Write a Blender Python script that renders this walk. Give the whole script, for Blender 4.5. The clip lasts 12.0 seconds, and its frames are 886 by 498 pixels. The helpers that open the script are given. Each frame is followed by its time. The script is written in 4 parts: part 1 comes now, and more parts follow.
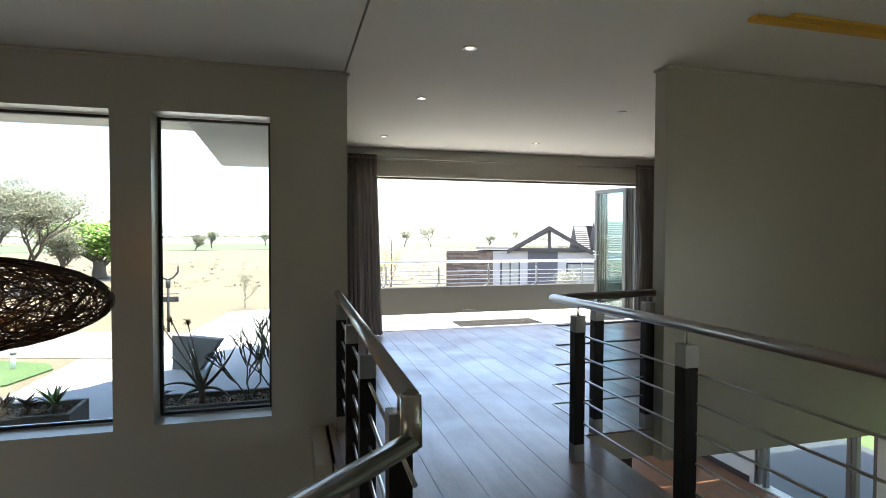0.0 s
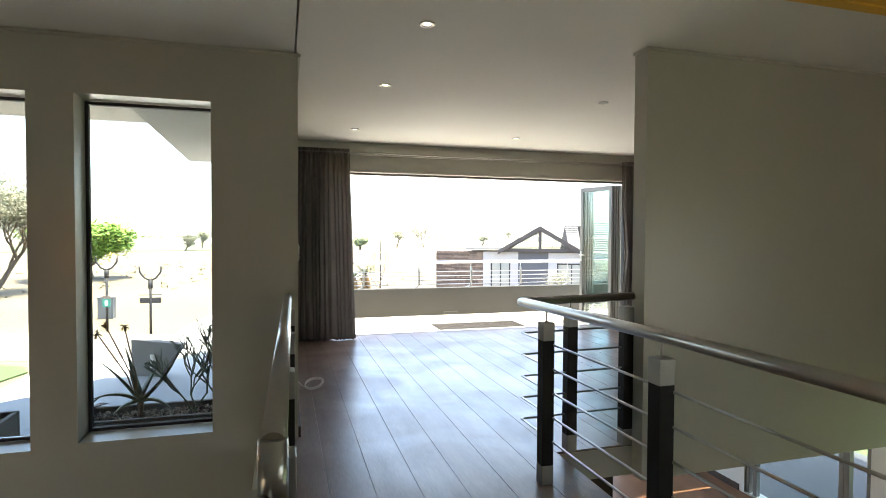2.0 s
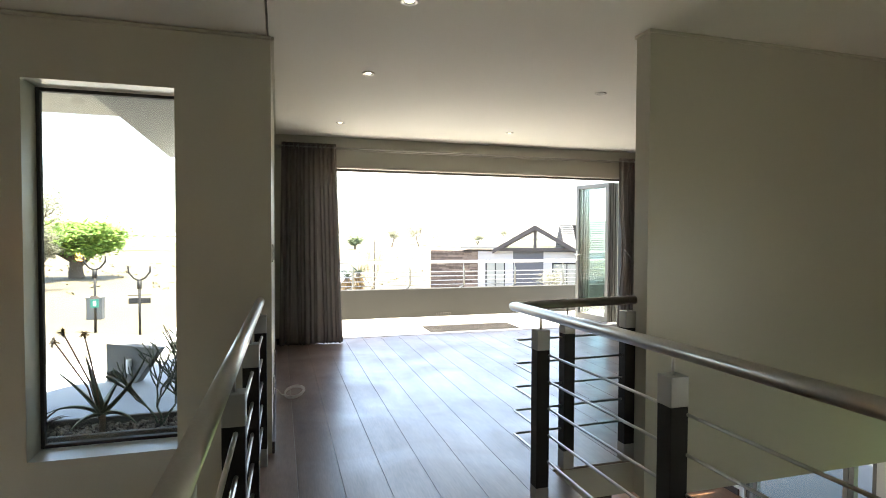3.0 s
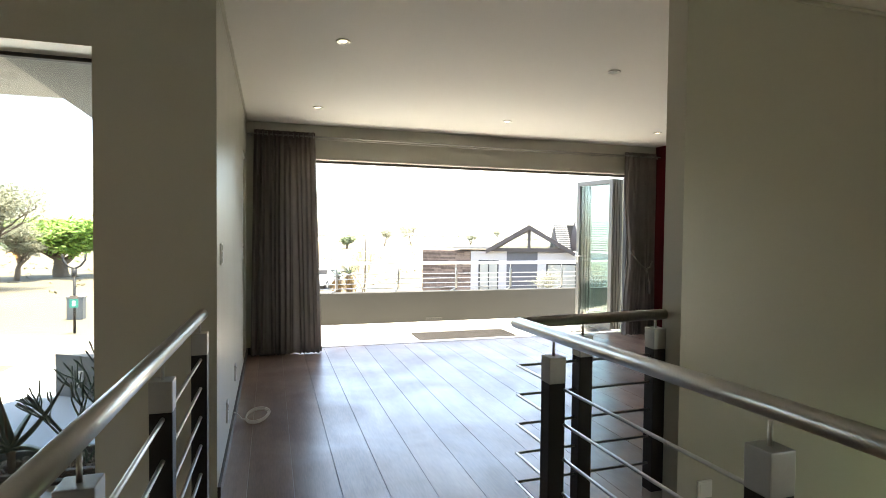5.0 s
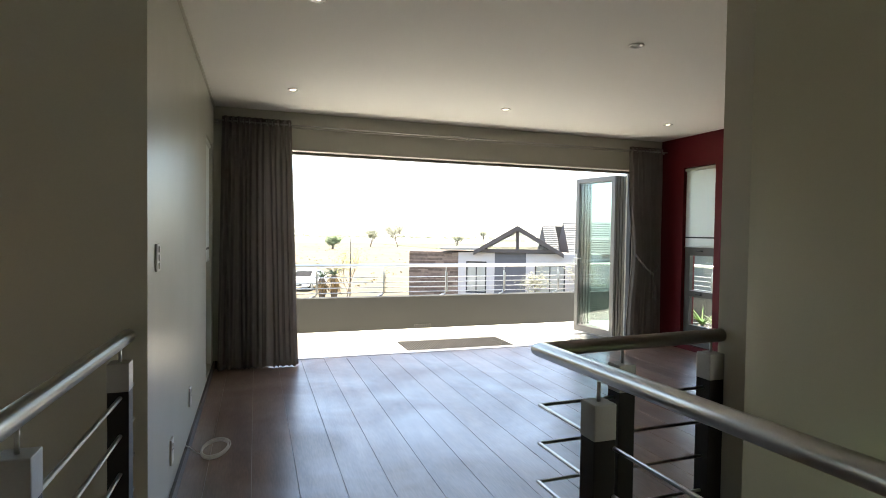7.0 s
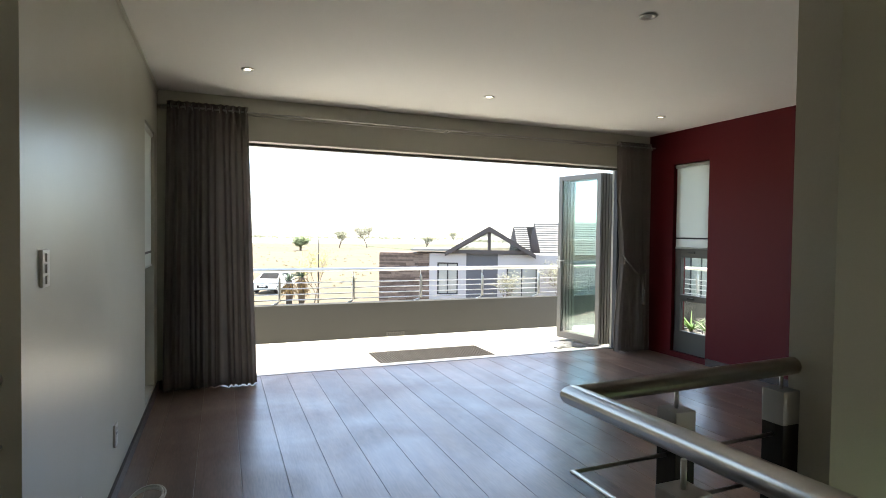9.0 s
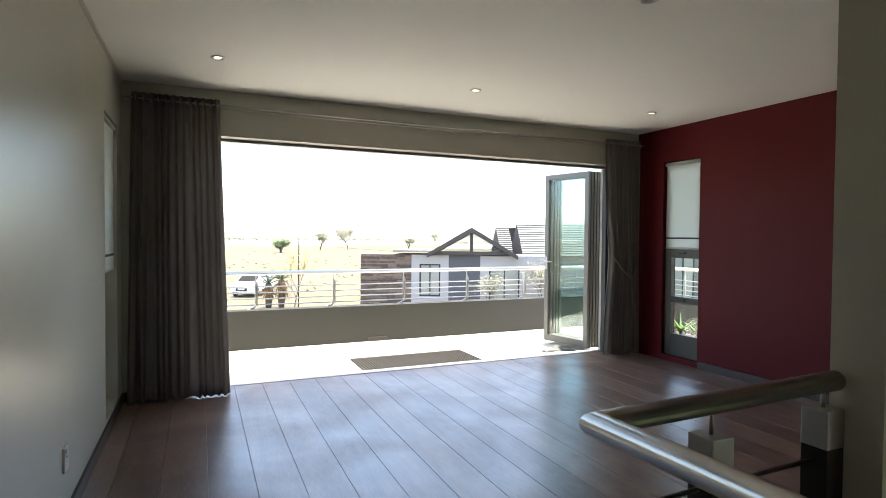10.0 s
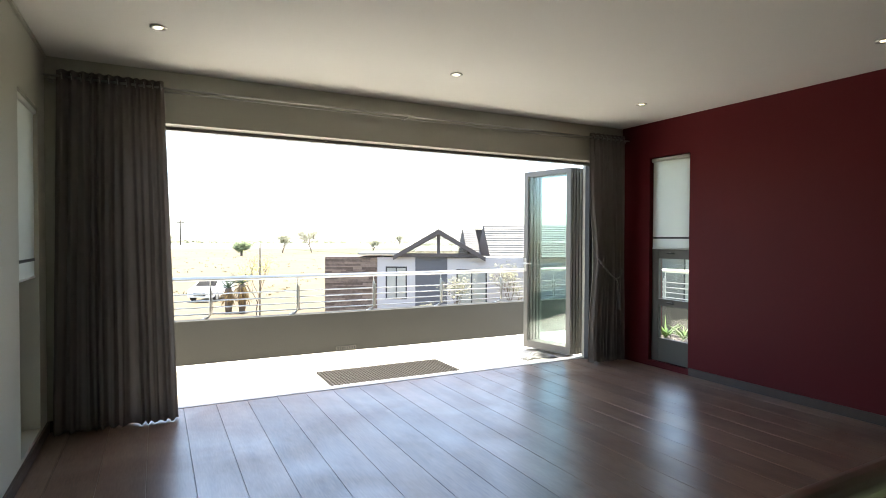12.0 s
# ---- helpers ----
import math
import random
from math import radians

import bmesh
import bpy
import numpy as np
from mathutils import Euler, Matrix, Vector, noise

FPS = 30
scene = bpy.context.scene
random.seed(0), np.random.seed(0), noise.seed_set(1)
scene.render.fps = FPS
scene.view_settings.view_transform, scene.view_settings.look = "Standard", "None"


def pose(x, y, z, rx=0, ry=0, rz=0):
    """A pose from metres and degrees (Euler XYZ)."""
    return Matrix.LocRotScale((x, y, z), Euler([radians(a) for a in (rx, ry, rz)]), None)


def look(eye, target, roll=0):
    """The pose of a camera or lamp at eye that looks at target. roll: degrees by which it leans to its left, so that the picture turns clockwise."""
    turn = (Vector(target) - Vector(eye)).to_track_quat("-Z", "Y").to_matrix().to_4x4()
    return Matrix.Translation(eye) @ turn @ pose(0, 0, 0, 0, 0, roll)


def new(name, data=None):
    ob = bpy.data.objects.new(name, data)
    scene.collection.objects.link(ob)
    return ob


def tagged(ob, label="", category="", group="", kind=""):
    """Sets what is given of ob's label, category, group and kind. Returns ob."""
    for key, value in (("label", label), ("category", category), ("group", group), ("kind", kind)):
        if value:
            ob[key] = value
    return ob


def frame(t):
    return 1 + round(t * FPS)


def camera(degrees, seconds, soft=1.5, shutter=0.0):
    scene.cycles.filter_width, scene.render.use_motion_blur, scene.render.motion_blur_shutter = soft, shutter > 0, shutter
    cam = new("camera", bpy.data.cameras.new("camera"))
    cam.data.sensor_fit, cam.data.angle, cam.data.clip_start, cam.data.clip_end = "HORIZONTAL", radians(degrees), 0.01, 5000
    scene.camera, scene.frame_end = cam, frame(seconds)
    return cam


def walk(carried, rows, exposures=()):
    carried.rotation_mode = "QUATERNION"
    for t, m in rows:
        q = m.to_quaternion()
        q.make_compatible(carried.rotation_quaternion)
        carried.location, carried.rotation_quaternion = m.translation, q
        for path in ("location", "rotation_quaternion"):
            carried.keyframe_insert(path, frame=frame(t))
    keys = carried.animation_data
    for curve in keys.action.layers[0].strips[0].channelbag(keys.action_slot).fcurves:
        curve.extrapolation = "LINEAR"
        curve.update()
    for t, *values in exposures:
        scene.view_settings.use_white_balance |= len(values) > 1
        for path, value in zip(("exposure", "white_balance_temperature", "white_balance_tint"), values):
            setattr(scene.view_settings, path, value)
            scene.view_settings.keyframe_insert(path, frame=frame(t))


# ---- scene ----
cam = camera(77.4, 12.0, soft=0.9)
PATH = [
    (0, (0.082, -0.081, 1.394), (0.613, 1.846, 1.336), 0.2),
    (0.5, (0.157, -0.051, 1.393), (0.695, 1.875, 1.335), 0.2),
    (1, (0.229, 0.002, 1.385), (0.772, 1.926, 1.328), 0.3),
    (1.5, (0.31, 0.092, 1.385), (0.858, 2.015, 1.327), 0.3),
    (2, (0.388, 0.199, 1.374), (0.942, 2.12, 1.318), 0.3),
    (2.5, (0.463, 0.323, 1.371), (1.026, 2.241, 1.314), 0.3),
    (4.5, (0.669, 0.902, 1.368), (1.256, 2.813, 1.306), 0.4),
    (5, (0.734, 1.056, 1.362), (1.329, 2.965, 1.302), 0.6),
    (5.5, (0.781, 1.194, 1.355), (1.383, 3.1, 1.298), 0.6),
    (6, (0.817, 1.352, 1.346), (1.428, 3.256, 1.292), 0.7),
    (6.5, (0.84, 1.502, 1.353), (1.462, 3.402, 1.299), 0.6),
    (7, (0.869, 1.642, 1.351), (1.511, 3.535, 1.295), 0.8),
    (9, (0.984, 2.177, 1.353), (1.729, 4.033, 1.301), 0.7),
    (9.5, (1.009, 2.293, 1.344), (1.785, 4.136, 1.296), 0.6),
    (10, (1.048, 2.41, 1.343), (1.854, 4.24, 1.297), 0.5),
    (10.5, (1.084, 2.527, 1.343), (1.915, 4.346, 1.298), 0.4),
    (11, (1.108, 2.659, 1.341), (1.967, 4.465, 1.297), 0.4),
    (11.5, (1.138, 2.77, 1.332), (2.024, 4.562, 1.293), 0.3),
    (12, (1.145, 2.88, 1.33), (2.066, 4.655, 1.292), 0.2),
]
BASE = 2.6   # exposure at the end of the walk
STOPS = [(0.0, 0.24, 6950), (1.5, 0.53, 7300), (2.5, 0.79, 7700), (4.5, 0.80, 7850), (5.5, 0.70, 7850), (6.5, 0.4, 7700), (7.0, 0.3, 7600), (9.0, 0.12, 7400), (9.5, 0.1, 7350), (12.0, 0.22, 7450)]
walk(cam, [(t, look(eye, target, roll)) for t, eye, target, roll in PATH], [(t, BASE + v, k - 130, 5) for t, v, k in STOPS])

# ---- world, sun ----
SUN_ELEV, SUN_AZ = 84, 78          # degrees above the horizon; degrees from +y towards +x
world = bpy.data.worlds.new("world")
scene.world = world
world.use_nodes = True
wt = world.node_tree
sky = wt.nodes.new("ShaderNodeTexSky")
sky.sky_type = 'NISHITA'
sky.sun_disc = False
sky.sun_elevation = radians(SUN_ELEV)
sky.sun_rotation = radians(SUN_AZ)
sky.dust_density = 6.5
sky.air_density = 0.85
sky.altitude = 1500
wt.nodes["Background"].inputs[1].default_value = 0.15
wt.links.new(sky.outputs[0], wt.nodes["Background"].inputs[0])
sun = new("sun", bpy.data.lights.new("sun", 'SUN'))
sun.data.energy, sun.data.angle, sun.data.color = 2.8, radians(0.5), (1.0, 0.96, 0.9)
ce = math.cos(radians(SUN_ELEV))
sun.matrix_world = look((ce * math.sin(radians(SUN_AZ)) * 40, ce * math.cos(radians(SUN_AZ)) * 40, math.sin(radians(SUN_ELEV)) * 40), (0, 0, 0))


# ---- materials ----
def mat(name, col, rough=0.6, metal=0.0, var=0.12, scale=3.0, fine=80.0, bump=0.1, stretch=(1, 1, 1), col2=None, spec=0.5, island=0.0, obrand=0.0, rvar=0.0, rscale=1.6):
    m = bpy.data.materials.new(name)
    m.use_nodes = True
    t = m.node_tree
    N, L = t.nodes, t.links
    b = N["Principled BSDF"]
    b.inputs["Roughness"].default_value = rough
    b.inputs["Metallic"].default_value = metal
    b.inputs["Specular IOR Level"].default_value = spec
    tc = N.new("ShaderNodeNewGeometry")
    mp = N.new("ShaderNodeMapping")
    mp.inputs["Scale"].default_value = stretch
    L.new(tc.outputs["Position"], mp.inputs[0])
    n1 = N.new("ShaderNodeTexNoise")
    n1.inputs["Scale"].default_value = scale
    n1.inputs["Detail"].default_value = 6
    n2 = N.new("ShaderNodeTexNoise")
    n2.inputs["Scale"].default_value = fine
    n2.inputs["Detail"].default_value = 4
    L.new(mp.outputs[0], n1.inputs[0])
    L.new(mp.outputs[0], n2.inputs[0])
    av = N.new("ShaderNodeMath")
    av.operation = 'MULTIPLY_ADD'
    av.inputs[1].default_value = 0.45
    L.new(n2.outputs[0], av.inputs[0])
    hf = N.new("ShaderNodeMath")
    hf.operation = 'MULTIPLY'
    hf.inputs[1].default_value = 0.55
    L.new(n1.outputs[0], hf.inputs[0])
    L.new(hf.outputs[0], av.inputs[2])
    src = av.outputs[0]
    if island or obrand:
        if island:
            g = N.new("ShaderNodeNewGeometry")
            r = g.outputs["Random Per Island"]
        else:
            g = N.new("ShaderNodeObjectInfo")
            r = g.outputs["Random"]
        k = N.new("ShaderNodeMath")
        k.operation = 'MULTIPLY_ADD'
        k.inputs[1].default_value = island or obrand
        L.new(r, k.inputs[0])
        sub = N.new("ShaderNodeMath")
        sub.operation = 'SUBTRACT'
        sub.inputs[1].default_value = (island or obrand) / 2
        L.new(src, sub.inputs[0])
        L.new(sub.outputs[0], k.inputs[2])
        src = k.outputs[0]
    ramp = N.new("ShaderNodeValToRGB")
    c2 = col2 or tuple(min(1, c * (1 + var)) for c in col)
    c1 = col if col2 else tuple(c * (1 - var) for c in col)
    ramp.color_ramp.elements[0].position, ramp.color_ramp.elements[1].position = 0.3, 0.7
    ramp.color_ramp.elements[0].color, ramp.color_ramp.elements[1].color = (*c1, 1), (*c2, 1)
    L.new(src, ramp.inputs[0])
    L.new(ramp.outputs[0], b.inputs["Base Color"])
    if rvar:
        mr = N.new("ShaderNodeMapRange")
        mr.inputs["From Min"].default_value, mr.inputs["From Max"].default_value = 0.3, 0.7
        mr.inputs["To Min"].default_value, mr.inputs["To Max"].default_value = rough - rvar, rough + rvar
        n3 = N.new("ShaderNodeTexNoise")
        n3.inputs["Scale"].default_value = rscale
        n3.inputs["Detail"].default_value = 5
        L.new(tc.outputs["Position"], n3.inputs[0])
        L.new(n3.outputs[0], mr.inputs[0])
        L.new(mr.outputs[0], b.inputs["Roughness"])
    if bump:
        bp = N.new("ShaderNodeBump")
        bp.inputs["Strength"].default_value = bump
        bp.inputs["Distance"].default_value = 0.01
        L.new(n2.outputs[0], bp.inputs["Height"])
        L.new(bp.outputs[0], b.inputs["Normal"])
    return m


def glass_mat(name, tint=(0.9, 0.95, 0.93)):
    m = bpy.data.materials.new(name)
    m.use_nodes = True
    b = m.node_tree.nodes["Principled BSDF"]
    b.inputs["Base Color"].default_value = (*tint, 1)
    b.inputs["Roughness"].default_value = 0.0
    b.inputs["Transmission Weight"].default_value = 1.0
    b.inputs["IOR"].default_value = 1.45
    return m


def glow_mat(name, col, strength):
    m = bpy.data.materials.new(name)
    m.use_nodes = True
    b = m.node_tree.nodes["Principled BSDF"]
    b.inputs["Base Color"].default_value = (*col, 1)
    b.inputs["Emission Color"].default_value = (*col, 1)
    b.inputs["Emission Strength"].default_value = strength
    return m


M_WALL = mat("greige wall paint", (0.43, 0.418, 0.345), 0.35, var=0.04, scale=1.2, fine=160, bump=0.05, rvar=0.045, spec=1.0)
M_RED = mat("red wall paint", (0.088, 0.0045, 0.0072), 0.62, var=0.06, scale=1.2, fine=160, bump=0.05, spec=0.22)
M_CEIL = mat("white ceiling paint", (0.74, 0.73, 0.69), 0.75, var=0.03, scale=1.0, fine=120, bump=0.03)
M_WHITE = mat("white plaster", (0.75, 0.74, 0.71), 0.7, var=0.05, scale=1.0, fine=60, bump=0.06)
M_PLANK = mat("dark oak laminate", (0.110, 0.066, 0.045), 0.375, col2=(0.275, 0.178, 0.125), scale=2.2, fine=22, bump=0.010, stretch=(5, 0.55, 1), obrand=0.22, rvar=0.085, rscale=1.6, spec=0.75)
M_SLAB = mat("concrete slab", (0.25, 0.24, 0.22), 0.8, var=0.15)
M_BASE = mat("dark skirting", (0.050, 0.032, 0.024), 0.4, var=0.15, scale=4, stretch=(4, 4, 1), spec=0.4)
M_STEEL = mat("brushed stainless steel", (0.48, 0.47, 0.45), 0.295, metal=1.0, var=0.06, scale=3, fine=140, bump=0.02, rvar=0.012)
M_CAP = mat("satin aluminium cap", (0.36, 0.355, 0.34), 0.45, metal=0.85, var=0.05, fine=150, bump=0.02)
M_BLACK = mat("black stained post timber", (0.013, 0.0115, 0.011), 0.46, var=0.3, scale=6, stretch=(6, 6, 0.6), bump=0.06, spec=0.28)
M_ALU = mat("grey powder-coated aluminium", (0.16, 0.155, 0.14), 0.42, metal=0.3, var=0.06, bump=0.02)
M_TRACK = mat("pale anodised aluminium", (0.42, 0.42, 0.42), 0.5, metal=0.4, var=0.08, bump=0.02)
M_OLIVEALU = mat("olive grey aluminium", (0.075, 0.073, 0.062), 0.5, metal=0.2, var=0.06, bump=0.02)
M_DARKALU = mat("charcoal aluminium", (0.040, 0.042, 0.045), 0.6, var=0.06, bump=0.02, spec=0.25)
pb = M_PLANK.node_tree.nodes["Principled BSDF"]
pt = M_PLANK.node_tree
pg = pt.nodes.new("ShaderNodeNewGeometry")
pn = pt.nodes.new("ShaderNodeTexNoise")
pn.inputs["Scale"].default_value, pn.inputs["Detail"].default_value, pn.inputs["Distortion"].default_value = 1.5, 5, 0.9
pm = pt.nodes.new("ShaderNodeMapRange")
pm.inputs["From Min"].default_value, pm.inputs["From Max"].default_value = 0.35, 0.68
pm.inputs["To Min"].default_value, pm.inputs["To Max"].default_value = 0.30, 1.0
pt.links.new(pg.outputs["Position"], pn.inputs[0])
pt.links.new(pn.outputs[0], pm.inputs[0])
pt.links.new(pm.outputs[0], pb.inputs["Coat Weight"])   # wiped smears in the varnish
pb.inputs["Coat Roughness"].default_value = 0.30
M_GLASS = glass_mat("clear glass")
M_GLASSG = glass_mat("green tinted glass", (0.84, 0.92, 0.91))
M_CURT = mat("taupe woven curtain", (0.255, 0.228, 0.208), 0.9, var=0.10, scale=5, fine=300, bump=0.15, spec=0.2)
M_CLOTH = mat("pale grey cotton cloth", (0.34, 0.35, 0.36), 0.9, var=0.1, scale=14, fine=250, bump=0.15, spec=0.2)
M_CORD = mat("taupe cord", (0.18, 0.162, 0.145), 0.8, var=0.1)
M_BLIND = mat("white roller blind fabric", (0.72, 0.73, 0.71), 0.85, var=0.03, fine=400, bump=0.05)
nt = M_BLIND.node_tree
tl = nt.nodes.new("ShaderNodeBsdfTranslucent")
tl.inputs["Color"].default_value = (0.80, 0.83, 0.80, 1)
mx = nt.nodes.new("ShaderNodeMixShader")
mx.inputs[0].default_value = 0.6
nt.links.new(nt.nodes["Principled BSDF"].outputs[0], mx.inputs[1])
nt.links.new(tl.outputs[0], mx.inputs[2])
nt.links.new(mx.outputs[0], nt.nodes["Material Output"].inputs[0])
M_DARK = mat("black plastic", (0.012, 0.012, 0.013), 0.4, var=0.1)
M_PLASTIC = mat("white plastic", (0.72, 0.71, 0.68), 0.35, var=0.03, bump=0.01)
M_TILE = mat("pale balcony tile", (0.60, 0.58, 0.54), 0.55, var=0.06, scale=3, fine=60, bump=0.05, obrand=0.12)
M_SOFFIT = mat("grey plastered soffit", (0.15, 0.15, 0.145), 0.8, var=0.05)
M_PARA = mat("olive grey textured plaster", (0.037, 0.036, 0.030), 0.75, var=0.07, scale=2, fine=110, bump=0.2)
M_MAT = mat("grey brown ribbed mat", (0.034, 0.028, 0.022), 0.85, var=0.15, scale=30, fine=200)
M_WICKER = mat("dark wicker strands", (0.030, 0.017, 0.010), 0.6, var=0.35, scale=20, fine=90)
M_BULB = glow_mat("warm lamp bulb", (1.0, 0.40, 0.12), 14.0)
M_SPOT = glow_mat("downlight lens", (1.0, 0.86, 0.68), 2.0)
M_OCHRE = mat("ochre varnished pine batten", (0.72, 0.40, 0.035), 0.45, var=0.12, scale=4, stretch=(0.6, 6, 6))
M_FIELD = mat("dry winter veld", (0.085, 0.067, 0.040), 0.95, col2=(0.145, 0.118, 0.075), scale=0.09, fine=2.5, bump=0.3)
M_LAWN = mat("green lawn", (0.030, 0.060, 0.014), 0.9, col2=(0.060, 0.105, 0.026), scale=1.5, fine=40, bump=0.4)
M_ROAD = mat("pale brick paving road", (0.15, 0.125, 0.10), 0.85, var=0.10, scale=0.5, fine=6, bump=0.2)
M_PAVE = mat("pale concrete drive", (0.45, 0.44, 0.42), 0.8, var=0.06, scale=0.6, fine=20, bump=0.1)
# blue grey base colour paints the cool shade lying on the roof
M_ROOFTOP = mat("flat roof with blue shade in its colour", (0.21, 0.245, 0.28), 0.7, var=0.05, scale=1.2, fine=20)
M_GREYW = mat("grey rendered wall", (0.135, 0.135, 0.13), 0.8, var=0.06, scale=2, fine=60)
M_STONE = mat("dark brown stacked stone", (0.085, 0.060, 0.048), 0.85, col2=(0.21, 0.155, 0.125), scale=5, fine=30, obrand=0.5, bump=0.3)
# opaque pane; the light grey base stands in for reflected sky
M_PANE = mat("grey pane with painted sky reflection", (0.30, 0.31, 0.29), 0.12, var=0.15, scale=1.5, bump=0, spec=0.8)
M_HOUSEW = mat("pale lilac grey house paint", (0.40, 0.385, 0.39), 0.75, var=0.05, scale=1.0, fine=60, bump=0.06)
M_BLUEGREY = mat("blue grey wall paint", (0.09, 0.092, 0.105), 0.7, var=0.06)
M_ROOFT = mat("pale grey roof tile", (0.115, 0.115, 0.12), 0.7, var=0.1, obrand=0.15)
M_TIMBER = mat("dark gable timber", (0.06, 0.05, 0.048), 0.7, var=0.15)
M_BARK = mat("grey brown bark", (0.12, 0.09, 0.065), 0.95, var=0.3, scale=4, fine=30, bump=0.6)
M_LEAFG = mat("fresh green leaves", (0.10, 0.20, 0.03), 0.7, col2=(0.25, 0.38, 0.07), island=0.8, scale=2)
M_LEAFO = mat("grey olive leaves", (0.12, 0.125, 0.08), 0.75, col2=(0.24, 0.235, 0.16), island=0.8, scale=2)
M_LEAFY = mat("yellow green leaves", (0.25, 0.26, 0.07), 0.7, col2=(0.42, 0.42, 0.14), island=0.8, scale=2)
M_ALOE = mat("dusky aloe leaf", (0.055, 0.085, 0.055), 0.5, var=0.25, scale=8)
M_ALOEG = mat("bright succulent leaf", (0.11, 0.21, 0.045), 0.5, var=0.2, scale=8)
M_ALOEP = mat("purple brown succulent leaf", (0.055, 0.035, 0.035), 0.5, var=0.25, scale=8)
M_FLOWER = mat("dried ochre aloe flower", (0.20, 0.12, 0.04), 0.8, var=0.3, scale=20)
M_PLANTER = mat("charcoal fibre cement planter", (0.10, 0.097, 0.09), 0.75, var=0.12, scale=5, fine=60)
M_PEBBLE = mat("mixed brown pebbles", (0.06, 0.048, 0.04), 0.7, col2=(0.22, 0.19, 0.165), island=0.9, scale=4)
M_POLE = mat("dark bronze pole", (0.035, 0.032, 0.03), 0.5, metal=0.4, var=0.1)
M_CAR = mat("white car paint", (0.78, 0.79, 0.80), 0.2, var=0.01, bump=0)
M_TYRE = mat("tyre rubber", (0.02, 0.02, 0.02), 0.8, var=0.1)
M_LIGHTFLOOR = mat("reddish timber floor", (0.22, 0.105, 0.050), 0.4, var=0.2, scale=3, stretch=(5, 0.6, 1), obrand=0.3)
M_CROP = mat("far green crop", (0.075, 0.095, 0.045), 0.9, var=0.15, scale=0.05, fine=1.0, bump=0)
# distance haze painted as a paler ground colour
M_HAZEFIELD = mat("far veld paled for haze", (0.26, 0.265, 0.23), 0.95, var=0.10, scale=0.02, fine=0.5, bump=0)
M_TUFT = mat("olive tan tuft", (0.085, 0.075, 0.042), 0.9, col2=(0.145, 0.12, 0.07), island=0.8)
M_LEAFPALE = mat("pale green willow foliage", (0.13, 0.17, 0.09), 0.8, col2=(0.23, 0.28, 0.16), island=0.8)
# leaf colour lightened to imitate haze over distant trees
M_LEAFFAR = mat("olive foliage paled for haze", (0.11, 0.12, 0.075), 0.8, col2=(0.20, 0.20, 0.14), island=0.8)
# near-black base colour carries the shade under the patio roof
M_PATIOSHADE = mat("blue grey patio tile darkened for shade", (0.020, 0.026, 0.028), 0.6, var=0.1, scale=2)
M_SIGNG = mat("green sign face", (0.02, 0.25, 0.17), 0.5, var=0.03)


# ---- mesh helpers ----
def box(bm, x0, x1, y0, y1, z0, z1, bevel=0.0):
    r = bmesh.ops.create_cube(bm, size=1, matrix=Matrix.Translation(((x0 + x1) / 2, (y0 + y1) / 2, (z0 + z1) / 2)) @ Matrix.Diagonal((abs(x1 - x0), abs(y1 - y0), abs(z1 - z0), 1)))
    if bevel:
        es = list({e for v in r["verts"] for e in v.link_edges})
        bmesh.ops.bevel(bm, geom=es, offset=bevel, segments=2, affect='EDGES', profile=0.6)
    return bm


def bx(*a, bevel=0.0):
    return box(bmesh.new(), *a, bevel=bevel)


def tube(bm, pts, radii, n=10, caps=True):
    """A tube along a line of points."""
    pts = [Vector(p) for p in pts]
    if isinstance(radii, (int, float)):
        radii = [radii] * len(pts)
    rings = []
    up = Vector((0, 0, 1))
    for k, p in enumerate(pts):
        a = pts[max(0, k - 1)]
        b = pts[min(len(pts) - 1, k + 1)]
        d = (b - a).normalized()
        ref = up if abs(d.z) < 0.95 else Vector((0, 1, 0))
        u = d.cross(ref).normalized()
        v = u.cross(d).normalized()
        s = 1.0
        if 0 < k < len(pts) - 1:
            c = (p - pts[k - 1]).normalized().dot((pts[k + 1] - p).normalized())
            s = 1.0 / max(0.5, math.sqrt((1 + c) / 2))
            w = ((pts[k + 1] - p).normalized() - (p - pts[k - 1]).normalized())
            w = w.normalized() if w.length > 1e-5 else None
        else:
            w = None
        ring = []
        for i in range(n):
            an = 2 * math.pi * i / n
            o = u * math.cos(an) + v * math.sin(an)
            if w:
                o = o + w * (o.dot(w)) * (s - 1)
            ring.append(bm.verts.new(p + o * radii[k]))
        rings.append(ring)
    for r0, r1 in zip(rings, rings[1:]):
        for i in range(n):
            f = bm.faces.new((r0[i], r0[(i + 1) % n], r1[(i + 1) % n], r1[i]))
            f.smooth = n > 5
    if caps:
        bm.faces.new(rings[0])
        bm.faces.new(rings[-1][::-1])
    return bm


def tb(pts, radii, n=10):
    return tube(bmesh.new(), pts, radii, n)


def mesh_of(name, bm, material):
    bmesh.ops.recalc_face_normals(bm, faces=bm.faces)
    me = bpy.data.meshes.new(name)
    bm.to_mesh(me)
    bm.free()
    me.materials.append(material)
    return me


def part(name, bm, material, parent=None, label=""):
    ob = new(name, mesh_of(name, bm, material))
    if parent:
        ob.parent = parent
    if label:
        ob["label"] = label
    return ob


def thing(name, label, category, group="", m=None, kind=""):
    e = new(name)
    e.empty_display_size = 0.1
    if m is not None:
        e.matrix_basis = m
    return tagged(e, label, category, group, kind)


def struct(name, bm, material, label="", category=""):
    return tagged(part(name, bm, material), label, category, kind="structure")


